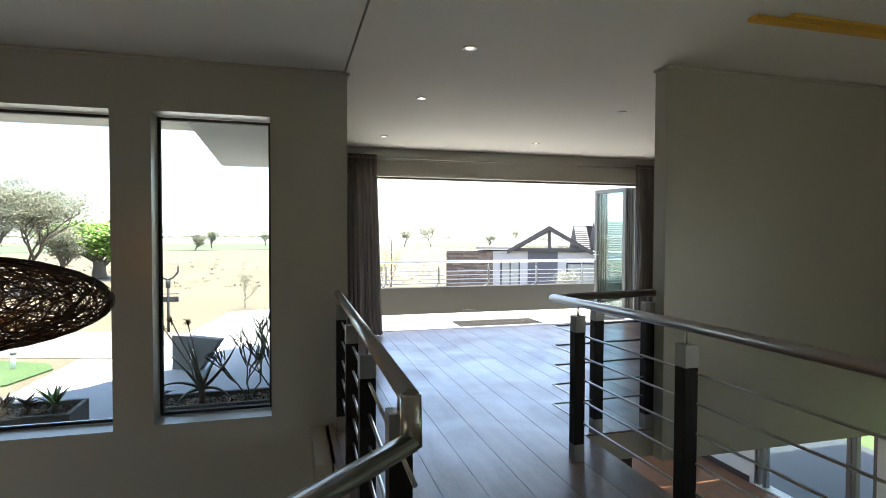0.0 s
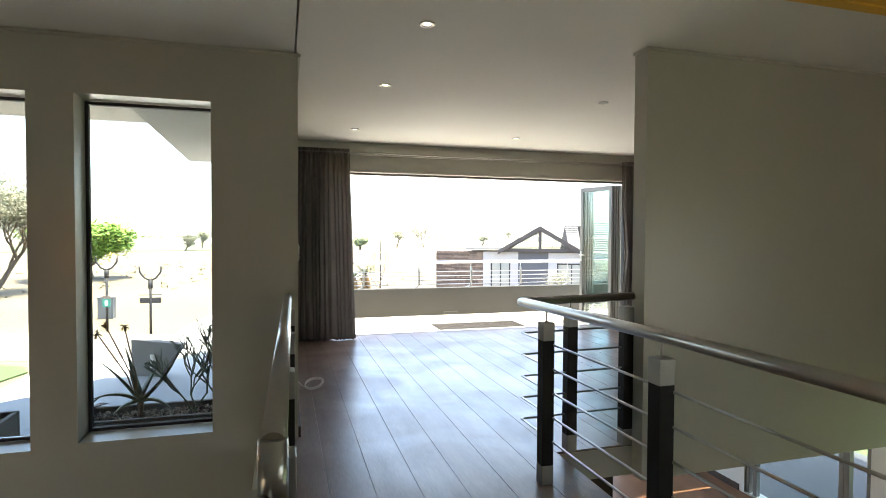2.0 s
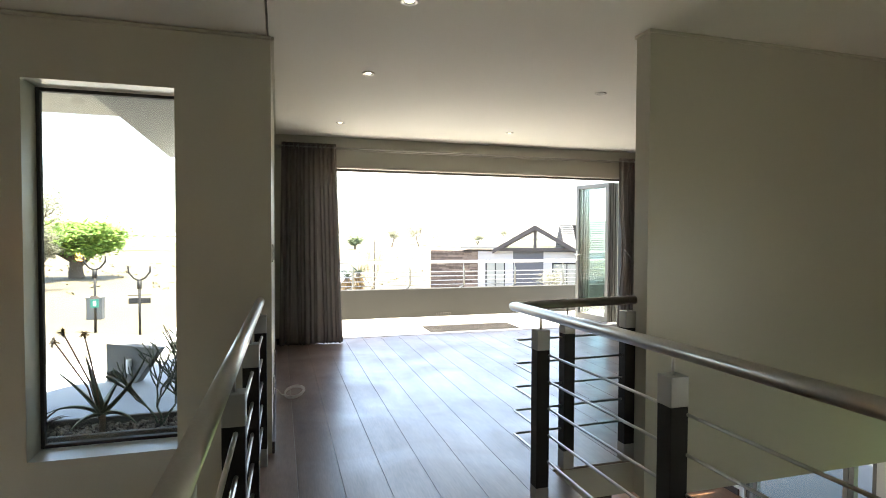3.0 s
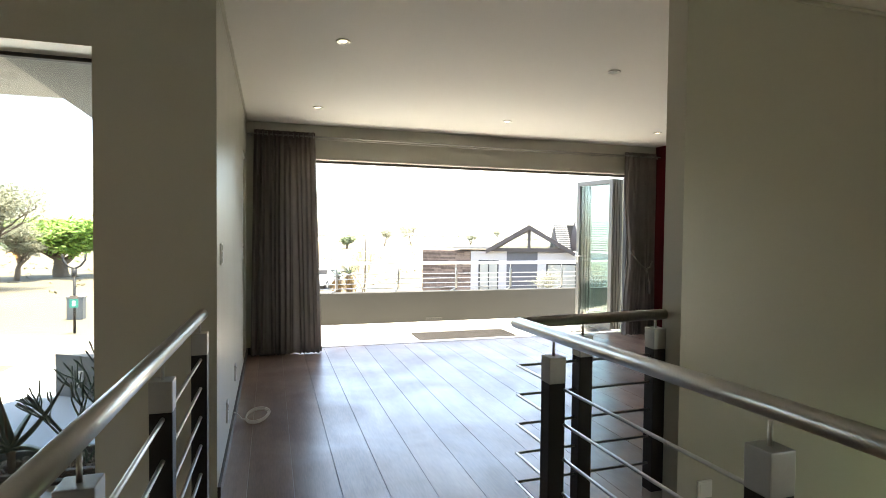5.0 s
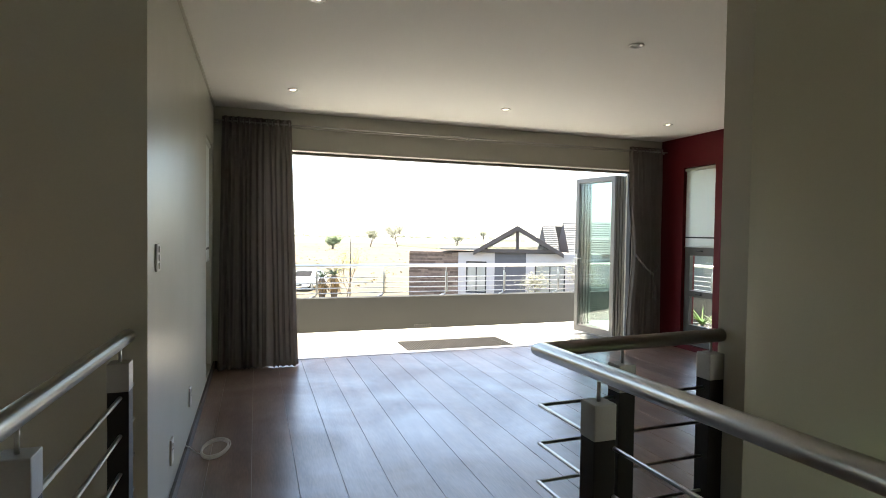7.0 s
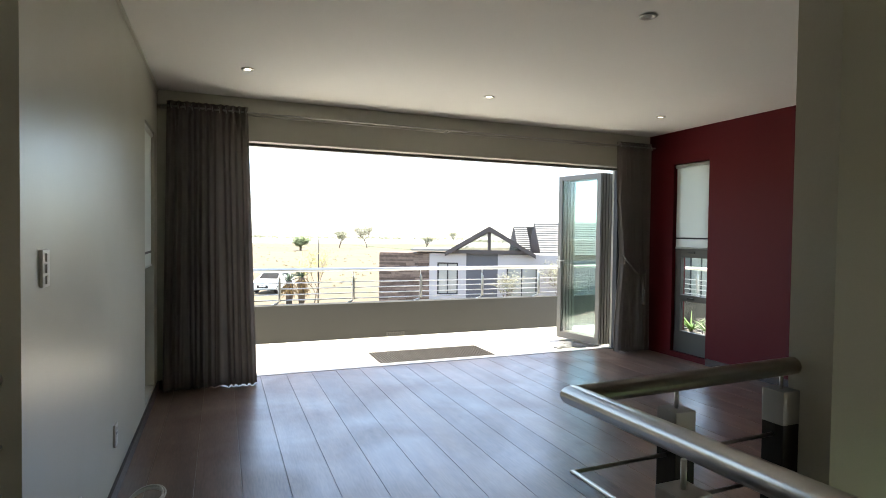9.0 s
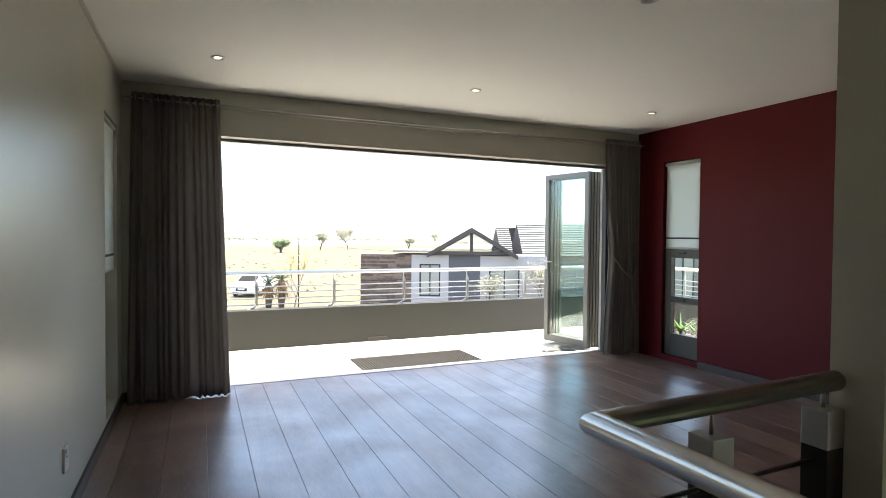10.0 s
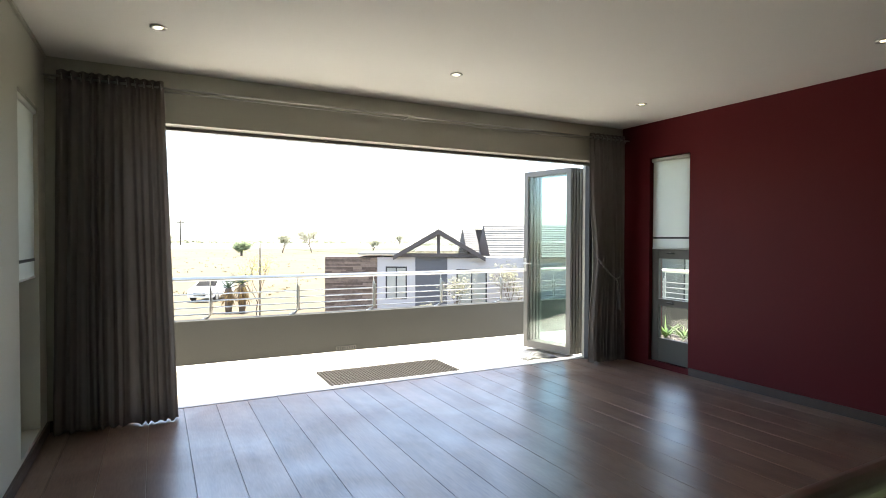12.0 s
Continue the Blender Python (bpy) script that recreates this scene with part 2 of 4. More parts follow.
def wall_open(x0, x1, y0, y1, z0, z1, holes, along="x"):
    """A wall box with rectangular openings (a0, a1, z0, z1) along its length."""
    bm = bmesh.new()
    a0, a1 = (x0, x1) if along == "x" else (y0, y1)
    cuts = sorted({a0, a1, *[h[0] for h in holes], *[h[1] for h in holes]})
    zs = sorted({z0, z1, *[h[2] for h in holes], *[h[3] for h in holes]})
    solid = {}
    for i in range(len(cuts) - 1):
        for k in range(len(zs) - 1):
            cx, cz = (cuts[i] + cuts[i + 1]) / 2, (zs[k] + zs[k + 1]) / 2
            solid[i, k] = not any(h[0] < cx < h[1] and h[2] < cz < h[3] for h in holes)
    vs = {}

    def vert(i, side, k):
        if (i, side, k) not in vs:
            p = (cuts[i], (y0, y1)[side], zs[k]) if along == "x" else ((x0, x1)[side], cuts[i], zs[k])
            vs[i, side, k] = bm.verts.new(p)
        return vs[i, side, k]
    for (i, k), s in solid.items():
        if not s:
            continue
        for side in (0, 1):
            bm.faces.new([vert(i, side, k), vert(i + 1, side, k), vert(i + 1, side, k + 1), vert(i, side, k + 1)])
        if not solid.get((i - 1, k)):
            bm.faces.new([vert(i, 0, k), vert(i, 1, k), vert(i, 1, k + 1), vert(i, 0, k + 1)])
        if not solid.get((i + 1, k)):
            bm.faces.new([vert(i + 1, 0, k), vert(i + 1, 1, k), vert(i + 1, 1, k + 1), vert(i + 1, 0, k + 1)])
        if not solid.get((i, k - 1)):
            bm.faces.new([vert(i, 0, k), vert(i + 1, 0, k), vert(i + 1, 1, k), vert(i, 1, k)])
        if not solid.get((i, k + 1)):
            bm.faces.new([vert(i, 0, k + 1), vert(i + 1, 0, k + 1), vert(i + 1, 1, k + 1), vert(i, 1, k + 1)])
    return bm


# ---- plan ----
CEIL = 2.55
LX = 0.48                # lounge's west wall
RX = 5.756               # lounge's red east wall
WY = 3.99                # wall with the two tall windows
FY = 7.44                # wall with the wide folding door
SY0, SY1, SX = 3.205, 3.335, 2.585   # stub wall beside the stair well
DY = 7.70                # outer face of the door wall
LOW = -2.80              # lower floor
GROUND = -3.0

# ---- structure: lounge and gallery ----
struct("wall_windows", wall_open(-4.2, LX, WY, WY + 0.26, LOW, CEIL, [(-1.93, -1.057, 0.072, 2.196), (-0.811, -0.053, 0.092, 2.200)]), M_WALL, "greige painted wall with two tall window openings", "wall")
struct("wall_west", wall_open(LX - 0.26, LX, WY + 0.26, DY, -0.2, CEIL, [(6.62, 7.20, 0.10, 2.15)], "y"), M_WALL, "greige painted lounge side wall with slot window", "wall")
struct("wall_north", wall_open(LX - 0.26, RX + 0.2, FY, DY, 0.0, CEIL, [(0.95, 5.42, 0.0, 2.17)]), M_WALL, "greige painted wall round a wide folding door opening", "wall")
struct("wall_red", wall_open(RX, RX + 0.2, SY0, FY - 0.002, -0.2, CEIL, [(6.56, 7.05, 0.06, 2.18)], "y"), M_RED, "deep red painted accent wall with slot window", "wall")
struct("wall_stub", bx(SX, RX + 1.8, SY0, SY1, -0.2, CEIL), M_WALL, "greige painted partition beside the stair well", "wall")
struct("ceiling", bx(LX - 0.01, RX + 0.2, -3.9, DY, CEIL, CEIL + 0.15), M_CEIL, "flat white painted ceiling", "ceiling")
struct("ceiling_entrance", bx(-4.2, LX - 0.022, -3.9, WY + 0.26, CEIL + 0.004, CEIL + 0.15), M_CEIL, "flat white ceiling over the entrance void", "ceiling")
struct("roof", bx(-4.4, RX + 0.4, -4.1, DY + 0.02, CEIL + 0.15, CEIL + 0.3), M_SLAB, "flat concrete roof slab", "roof")
struct("wall_south", bx(-4.4, 7.75, -4.1, -3.9, LOW, CEIL), M_WALL, "greige painted back wall", "wall")
# unseen openings in the next two walls, added to let daylight in
struct("wall_far_west", wall_open(-4.4, -4.2, -3.9, WY + 0.26, LOW, CEIL, [(-2.0, 1.2, LOW + 0.1, -0.7)], "y"), M_WALL, "greige painted end wall", "wall")
struct("wall_east", wall_open(RX + 0.2, RX + 0.4, -3.9, SY0, -0.2, CEIL, [(-2.85, -0.3, 0.0, 1.78)], "y"), M_WALL, "greige painted stair well wall", "wall")


def cornice(name, a, b, side):
    (x0, y0), (x1, y1) = a, b
    w, h = 0.018, 0.022
    if x0 == x1:
        bm = bx(min(x0, x0 + side * w), max(x0, x0 + side * w), y0, y1, CEIL - h, CEIL - 0.002, bevel=0.003)
    else:
        bm = bx(x0, x1, min(y0, y0 + side * w), max(y0, y0 + side * w), CEIL - h, CEIL - 0.002, bevel=0.003)
    struct(name, bm, M_WALL, "slim painted cornice strip", "cornice")


cornice("trim", (LX + 0.001, WY), (LX + 0.001, FY - 0.02), 1)
cornice("trim", (-4.2, WY - 0.001), (LX, WY - 0.001), -1)
cornice("trim", (SX - 0.02, SY0 - 0.001), (RX, SY0 - 0.001), -1)
cornice("trim", (SX - 0.001, SY0), (SX - 0.001, SY1), -1)

# floor slab under the boards
struct("floor_slab", bx(LX - 0.26, RX + 1.99, SY1 - 0.03, DY, -0.2, -0.014), M_WALL, "concrete slab edge painted greige", "slab")
bm = bmesh.new()
outline = [(0.33, SY1 - 0.03), (0.33, 1.22), (-1.1, -0.18), (-1.1, -3.9), (1.86, -3.9), (1.86, SY1 - 0.03)]
lo = [bm.verts.new((x, y, -0.2)) for x, y in outline]
hi = [bm.verts.new((x, y, -0.014)) for x, y in outline]
bm.faces.new(lo[::-1])
bm.faces.new(hi)
for i in range(6):
    bm.faces.new((lo[i], lo[(i + 1) % 6], hi[(i + 1) % 6], hi[i]))
struct("floor_bridge", bm, M_WALL, "concrete bridge slab painted greige", "slab")
bm = bx(LX - 0.26 + 0.1, LX, SY1 - 0.03, WY, -0.2, -0.014)
struct("floor_return", bm, M_BASE, "dark timber slab edge nosing", "slab")

# skirting
struct("baseboard", bx(LX, LX + 0.016, WY + 0.005, FY, 0, 0.075, bevel=0.003), M_BASE, "dark timber skirting board", "skirting")
struct("baseboard_red", bx(RX - 0.016, RX, SY1, 6.54, 0, 0.075, bevel=0.003), M_BASE, "dark timber skirting board", "skirting")
struct("baseboard_stub", bx(SX + 0.02, RX - 0.02, SY1, SY1 + 0.016, 0, 0.075, bevel=0.003), M_BASE, "dark timber skirting board", "skirting")
struct("baseboard_door", bx(LX + 0.016, 0.94, FY - 0.016, FY, 0, 0.075, bevel=0.003), M_BASE, "dark timber skirting board", "skirting")
struct("baseboard_door_east", bx(5.43, RX, FY - 0.016, FY, 0, 0.075, bevel=0.003), M_BASE, "dark timber skirting board", "skirting")

# ---- lower floor ----
struct("floor_lower", bx(0.1, 7.55, -3.9, 9.5, LOW - 0.1, LOW), M_LIGHTFLOOR, "reddish timber lower floor", "floor")
# unseen pale floor, added as a reflector for the entrance ceiling
struct("floor_entrance", bx(-4.2, 0.098, -3.9, WY, LOW - 0.1, LOW), M_TILE, "unseen pale floor added to bounce light up to the ceiling", "floor")
# opening at y 1.2 to 4.4 is unseen, added to light the lower room
struct("wall_lower_east", wall_open(7.55, 7.75, -3.9, 9.5, LOW, -0.2, [(1.2, 4.4, LOW + 0.02, -0.62), (5.36, 7.35, LOW + 0.02, -0.62)], "y"), M_WHITE, "white plastered lower wall with glazed door opening", "wall")
# unseen opening, added to brighten the lower room
struct("wall_lower_north", wall_open(-0.1, 7.75, 9.5, 9.7, LOW, -0.2, [(2.6, 6.6, LOW + 0.02, -0.6)]), M_WHITE, "white plastered lower wall", "wall")
struct("wall_lower_west", bx(-0.1, 0.1, WY + 0.26, 9.5, LOW, -0.2), M_WHITE, "white plastered lower wall", "wall")
struct("wall_lower_core", bx(1.9, 3.1, 4.3, 4.5, LOW, -0.2), M_BASE, "dark timber panel under the gallery", "panel")
struct("baseboard_lower", bx(7.53, 7.55, 7.45, 9.5, LOW, LOW + 0.1), M_BASE, "dark lower skirting board", "skirting")
struct("ceiling_lower", bx(RX + 1.99, 7.75, -3.9, 9.7, -0.2, -0.05), M_CEIL, "terrace slab over the lower room", "slab")
struct("terrace_floor", bx(RX + 0.2, RX + 1.985, -3.9, SY1 - 0.035, -0.2, -0.05), M_TILE, "pale tiled side terrace", "terrace")


def lower_door():
    d = thing("door_lower", "grey aluminium framed glass sliding door downstairs", "door", kind="structure")
    for y in (5.362, 5.66, 5.735, 7.14, 7.278):
        part("frame_post", bx(7.58, 7.66, y, y + 0.07, LOW + 0.02, -0.62, bevel=0.004), M_ALU, d)
    part("head_rail", bx(7.58, 7.66, 5.432, 7.278, -0.70, -0.622), M_ALU, d)
    for a, b in ((5.805, 7.14),):
        p = part("pane", bx(7.61, 7.618, a, b, LOW + 0.03, -0.70), M_GLASSG, d)
        p.visible_shadow = False


lower_door()


# ---- tall windows ----
def tall_window(name, x0, x1, z0, z1, label):
    w = thing(name, label, "window", kind="structure")
    y0, y1 = WY + 0.19, WY + 0.235
    f = 0.02
    part("frame_stile", bx(x0, x0 + f, y0, y1, z0, z1, bevel=0.004), M_DARKALU, w)
    part("frame_stile", bx(x1 - f, x1, y0, y1, z0, z1, bevel=0.004), M_DARKALU, w)
    part("frame_head", bx(x0 + f, x1 - f, y0, y1, z1 - f, z1, bevel=0.004), M_DARKALU, w)
    part("frame_sill", bx(x0 + f, x1 - f, y0, y1, z0, z0 + f, bevel=0.004), M_DARKALU, w)
    p = part("pane", bx(x0 + f, x1 - f, y0 + 0.022, y0 + 0.028, z0 + f, z1 - f), M_GLASS, w)
    p.visible_shadow = False


tall_window("window_1", -1.93, -1.057, 0.077, 2.191, "tall fixed window in a dark aluminium frame")
tall_window("window_2", -0.811, -0.053, 0.097, 2.195, "narrow tall fixed window in a dark aluminium frame")


def slot_window(name, x0, x1, y0, y1, z0, z1, blind_x, blind_z, label, f, rails):
    """Window in a side wall: transoms, panes and a roller blind hung in the recess."""
    w = thing(name, label, "window", kind="structure")
    part("frame_stile", bx(x0, x1, y0, y0 + 0.03, z0, z1, bevel=0.004), M_OLIVEALU, w)
    part("frame_stile", bx(x0, x1, y1 - f, y1, z0, z1, bevel=0.004), M_OLIVEALU, w)
    for a, b in rails:
        part("frame_transom", bx(x0, x1, y0 + 0.03, y1 - f, a, b, bevel=0.004), M_OLIVEALU, w)
    for (_, a), (b, _) in zip(rails, rails[1:]):
        p = part("pane", bx((x0 + x1) / 2 - 0.003, (x0 + x1) / 2 + 0.003, y0 + 0.03, y1 - f, a - 0.005, b + 0.005), M_GLASS, w)
        p.visible_shadow = False
    side = -1 if blind_x < x0 else 1
    xs = x0 - 0.012 if side < 0 else x1 + 0.012
    for _, (a, b) in zip(range(2), rails[1:]):
        part("window_stay", bx(xs - 0.014, xs + 0.014, (y0 + y1) / 2 - 0.04, (y0 + y1) / 2 + 0.04, (a + b) / 2 - 0.008, (a + b) / 2 + 0.008, bevel=0.004), M_DARK, w)
    b = thing("roller_blind", "white roller blind with a dark seam, pulled half way down", "blind")
    part("fabric", bx(blind_x, blind_x + 0.003, y0 + 0.015, y1 - 0.03, blind_z, z1 - 0.03), M_BLIND, b)
    part("roller", tb([(blind_x, y0 + 0.01, z1 - 0.03), (blind_x, y1 - 0.02, z1 - 0.03)], 0.02), M_BLIND, b)
    part("seam", bx(blind_x - 0.003, blind_x + 0.006, y0 + 0.015, y1 - 0.03, blind_z + 0.10, blind_z + 0.118), M_DARK, b, "dark seam strip")
    part("hem_bar", tb([(blind_x, y0 + 0.015, blind_z), (blind_x, y1 - 0.03, blind_z)], 0.009, 8), M_BLIND, b)


slot_window("window_3", RX + 0.045, RX + 0.095, 6.56, 7.05, 0.06, 2.18, RX + 0.022, 1.235, "grey aluminium slot window in the red wall", 0.085, ((0.06, 0.30), (0.64, 0.71), (1.13, 1.24), (2.12, 2.18)))
slot_window("window_4", LX - 0.17, LX - 0.12, 6.62, 7.20, 0.10, 2.15, LX - 0.022, 1.08, "grey aluminium slot window in the side wall", 0.06, ((0.10, 0.16), (0.69, 0.75), (1.29, 1.35), (2.09, 2.15)))


# ---- wide folding door ----
def folding_leaf(parent, m, lever):
    leaf = new("leaf")
    leaf.parent = parent
    leaf.matrix_basis = m
    w, h, f, d = 0.685, 2.125, 0.062, 0.038
    part("stile", bx(0, f, -d / 2, d / 2, 0, h, bevel=0.004), M_ALU, leaf)
    part("stile", bx(w - f, w, -d / 2, d / 2, 0, h, bevel=0.004), M_ALU, leaf)
    part("rail", bx(f, w - f, -d / 2, d / 2, 0, 0.085, bevel=0.004), M_ALU, leaf)
    part("rail", bx(f, w - f, -d / 2, d / 2, h - f, h, bevel=0.004), M_ALU, leaf)
    p = part("pane", bx(f, w - f, -0.003, 0.003, 0.085, h - f), M_GLASSG, leaf, "green tinted glass pane")
    p.visible_shadow = False
    if lever:
        part("lever", tb([(w - 0.03, 0.02, 1.02), (w - 0.03, 0.065, 1.02), (w - 0.15, 0.065, 1.02)], 0.009, 8), M_STEEL, leaf, "steel lever handle")
        part("lock_plate", bx(w - 0.045, w - 0.015, 0.018, 0.026, 0.92, 1.08, bevel=0.003), M_STEEL, leaf)
    return leaf


fd = thing("folding_door", "grey aluminium glazed folding door stacked open at one side", "door", kind="structure")
part("head_track", bx(0.95, 5.42, FY + 0.12, FY + 0.18, 2.145, 2.169), M_ALU, fd)
part("floor_track", bx(0.95, 5.42, 7.614, 7.721, -0.012, 0.004, bevel=0.002), M_TRACK, fd)
part("jamb", bx(5.375, 5.417, FY + 0.10, FY + 0.17, 0.006, 2.14, bevel=0.003), M_DARKALU, fd)
part("jamb", bx(0.95, 1.0, FY + 0.08, FY + 0.20, 0.006, 2.13, bevel=0.003), M_DARKALU, fd)
folding_leaf(fd, pose(5.320, 7.765, 0.012, 0, 0, 104), True)
for k in range(4):
    folding_leaf(fd, pose(5.364 + 0.043 * k, 7.768, 0.012, 0, 0, 103.4 - 0.5 * k), False)
for z in (0.25, 1.05, 1.9):
    part("hinge", tb([(5.36, 7.79, z - 0.05), (5.36, 7.79, z + 0.05)], 0.012, 8), M_STEEL, fd)


# ---- curtains ----
def curtain(name, x0, x1, y, z0, z1, folds, waist, label, x_tie=None):
    th = thing(name, label, "curtain")
    bm = bmesh.new()
    nu, nv = folds * 10, 36
    grid = []
    rnd = random.Random(name)
    seed = 2.0 if waist else 0.0
    ph = [rnd.uniform(-0.6, 0.6) for _ in range(folds + 1)]
    am = [rnd.uniform(0.7, 1.25) for _ in range(folds + 1)]
    for j in range(nv + 1):
        v = j / nv
        z = z1 + (z0 - z1) * v
        row = []
        for i in range(nu + 1):
            u = i / nu
            k = min(folds, int(u * folds))
            uu = u + (0.022 * math.sin(6.28 * 2.3 * u + 1.0) + 0.012 * math.sin(6.28 * 5.1 * u + 2.0 + seed)) * (0.5 + 0.8 * v)
            a = 2 * math.pi * uu * folds + 0.25 * math.sin(3 * v + ph[k])
            amp = 0.027 * (0.75 + 0.35 * v) * (1 + 0.35 * math.sin(6.28 * 3.3 * u + seed) * v)
            x = x0 + (x1 - x0) * u
            if waist:
                g = math.exp(-((v - 0.56) / 0.22) ** 2)
                c = x_tie
                x = c + (x - c) * (1 - 0.17 * g) + 0.02 * v
                amp *= 1 + 0.25 * g
            else:
                x += (u - 0.5) * 0.07 * v + 0.05 * v * u
            yy = y + amp * math.sin(a) + 0.008 * math.sin(3.1 * a + 5 * v) * v
            row.append(bm.verts.new((x, yy, z + 0.002 * math.sin(a) * v)))
        grid.append(row)
    for j in range(nv):
        for i in range(nu):
            f = bm.faces.new((grid[j][i], grid[j][i + 1], grid[j + 1][i + 1], grid[j + 1][i]))
            f.smooth = True
    bmesh.ops.solidify(bm, geom=list(bm.faces), thickness=0.004)
    part("cloth", bm, M_CURT, th)
    for k in range(folds):
        xr = x0 + (x1 - x0) * (k + 0.5) / folds
        bmr = bmesh.new()
        tube(bmr, [(xr + 0.002 * q, y + 0.026 * math.cos(q * math.pi / 4), z1 - 0.045 + 0.026 * math.sin(q * math.pi / 4)) for q in range(9)], 0.004, 6)
        part("eyelet", bmr, M_STEEL, th)
    return th


curtain("curtain", 0.56, 1.20, 7.335, 0.008, 2.445, 12, False, "taupe grey floor-length eyelet curtain hanging loose")
cr = curtain("curtain", 5.19, 5.68, 7.335, 0.02, 2.445, 8, True, "taupe grey eyelet curtain gathered by a cord tieback", 5.58)
tie = thing("tieback", "taupe rope tieback with a hanging tassel", "tieback")
part("cord", tb([(5.27, 7.30, 1.14), (5.30, 7.265, 1.08), (5.40, 7.25, 0.96), (5.49, 7.25, 0.90), (5.56, 7.26, 0.93), (5.62, 7.30, 1.0)], 0.009, 8), M_CORD, tie)
part("tassel", tb([(5.49, 7.245, 0.90), (5.51, 7.24, 0.84), (5.515, 7.238, 0.76), (5.52, 7.237, 0.73), (5.525, 7.235, 0.58)], [0.007, 0.008, 0.009, 0.017, 0.021], 10), M_CORD, tie)

rod = thing("curtain_rod", "slim double steel curtain rod over the wide opening", "curtain rod")
part("rod", tb([(LX + 0.01, 7.335, 2.40), (RX - 0.01, 7.335, 2.40)], 0.008), M_STEEL, rod)
part("rod", tb([(LX + 0.01, 7.385, 2.385), (RX - 0.01, 7.385, 2.385)], 0.005), M_STEEL, rod)
for x in (0.52, 3.11, 5.70):
    b = part("bracket", bx(x - 0.008, x + 0.008, 7.33, FY, 2.385, 2.40, bevel=0.002), M_STEEL, rod)
    part("bracket_plate", tb([(x, FY - 0.012, 2.392), (x, FY - 0.001, 2.392)], 0.02, 16), M_STEEL, b)


# ---- stair and gallery balustrades ----
ROD_Z = (0.765, 0.632, 0.498, 0.365, 0.232)


def baluster(parent, x, y, lift):
    """Square black post with aluminium cap and foot, pin carrying the rail."""
    p = new("post")
    p.parent = parent
    p.matrix_basis = pose(x, y, 0)
    h = 0.035
    part("body", bx(-h + 0.001, h - 0.001, -h + 0.001, h - 0.001, 0.10, 0.79 + lift, bevel=0.003), M_BLACK, p, "black post body")
    part("cap", bx(-h, h, -h, h, 0.785 + lift, 0.885 + lift, bevel=0.004), M_CAP, p, "satin aluminium cap")
    part("foot", bx(-h, h, -h, h, 0.002, 0.11, bevel=0.004), M_CAP, p, "satin aluminium foot")
    part("pin", tb([(0, 0, 0.883 + lift), (0, 0, 0.940 + lift)], 0.0056, 10), M_STEEL, p)
    return p


right = thing("stair_balustrade", "stainless steel handrail on black posts round the stair well", "balustrade")
RXR, RYR = 1.80, 3.32
part("handrail", tb([(SX, RYR, 0.972), (RXR, RYR, 0.957), (RXR + 0.007, 1.98, 0.980), (RXR + 0.02, -1.4, 1.002)], 0.026, 16), M_STEEL, right, "brushed stainless steel handrail")
for z in ROD_Z:
    part("rod", tb([(SX, RYR, z + 0.010), (RXR, RYR, z), (RXR, 1.98, z + 0.016), (RXR, -1.4, z + 0.022)], 0.0062, 8), M_STEEL, right)
for x, y, lift in ((1.770, 2.94, 0.008), (1.768, 1.976, 0.022), (1.768, 1.01, 0.026), (1.768, 0.04, 0.03), (1.768, -0.92, 0.034), (2.13, RYR, 0.006), (2.535, RYR, 0.022)):
    baluster(right, x, y, lift)

left = thing("gallery_balustrade", "stainless steel handrail on black posts along the gallery edge", "balustrade")
LXR = 0.40
bend = Vector((0.368, 1.25, 0.982))
dirn = Vector((-0.72, -0.69, 0)).normalized()
low = bend + Vector((0, -0.006, -0.105))
part("handrail", tb([(0.414, WY, 0.948), bend + Vector((0, 0.0, 0))], 0.026, 16), M_STEEL, left, "brushed stainless steel handrail")
part("rail_joint", tb([bend + Vector((0, 0.006, 0.012)), low - Vector((0, 0, 0.012))], 0.0275, 16), M_STEEL, left, "mitred steel rail joint")
part("handrail", tb([low, low + dirn * 1.5], 0.026, 16), M_STEEL, left, "brushed stainless steel handrail")
for z in ROD_Z[1:]:
    part("rod", tb([(LXR + 0.03, WY, z), (bend.x + 0.01, bend.y, z), (bend.x + dirn.x * 1.5, bend.y + dirn.y * 1.5, z)], 0.0075, 8), M_STEEL, left)
part("rod", tb([(LXR + 0.03, WY, ROD_Z[0]), (bend.x + 0.01, bend.y, ROD_Z[0])], 0.0075, 8), M_STEEL, left)
for x, y in ((0.380, 1.47), (0.390, 2.24), (0.405, 2.99), (0.420, 3.83)):
    baluster(left, x, y, 0)


# ---- lounge things ----
def downlight(x, y, lit=True):
    d = thing("downlight", "round recessed steel ceiling downlight, switched on" if lit else "round recessed steel ceiling downlight, dim", "downlight", "ceiling downlights", Matrix.Translation((x, y, CEIL)))
    bm = bmesh.new()
    n = 24
    prof = [(0.046, -0.001), (0.048, -0.007), (0.040, -0.010), (0.028, -0.006), (0.021, -0.001)]
    rings = [[bm.verts.new((r * math.cos(2 * math.pi * i / n), r * math.sin(2 * math.pi * i / n), z)) for i in range(n)] for r, z in prof]
    for a, b in zip(rings, rings[1:]):
        for i in range(n):
            bm.faces.new((a[i], a[(i + 1) % n], b[(i + 1) % n], b[i])).smooth = True
    part("bezel", bm, M_STEEL, d)
    part("lens", tb([(0, 0, -0.0045), (0, 0, -0.001)], 0.0205, 20), M_SPOT if lit else M_CAP, d, "glowing lens" if lit else "unlit lens")


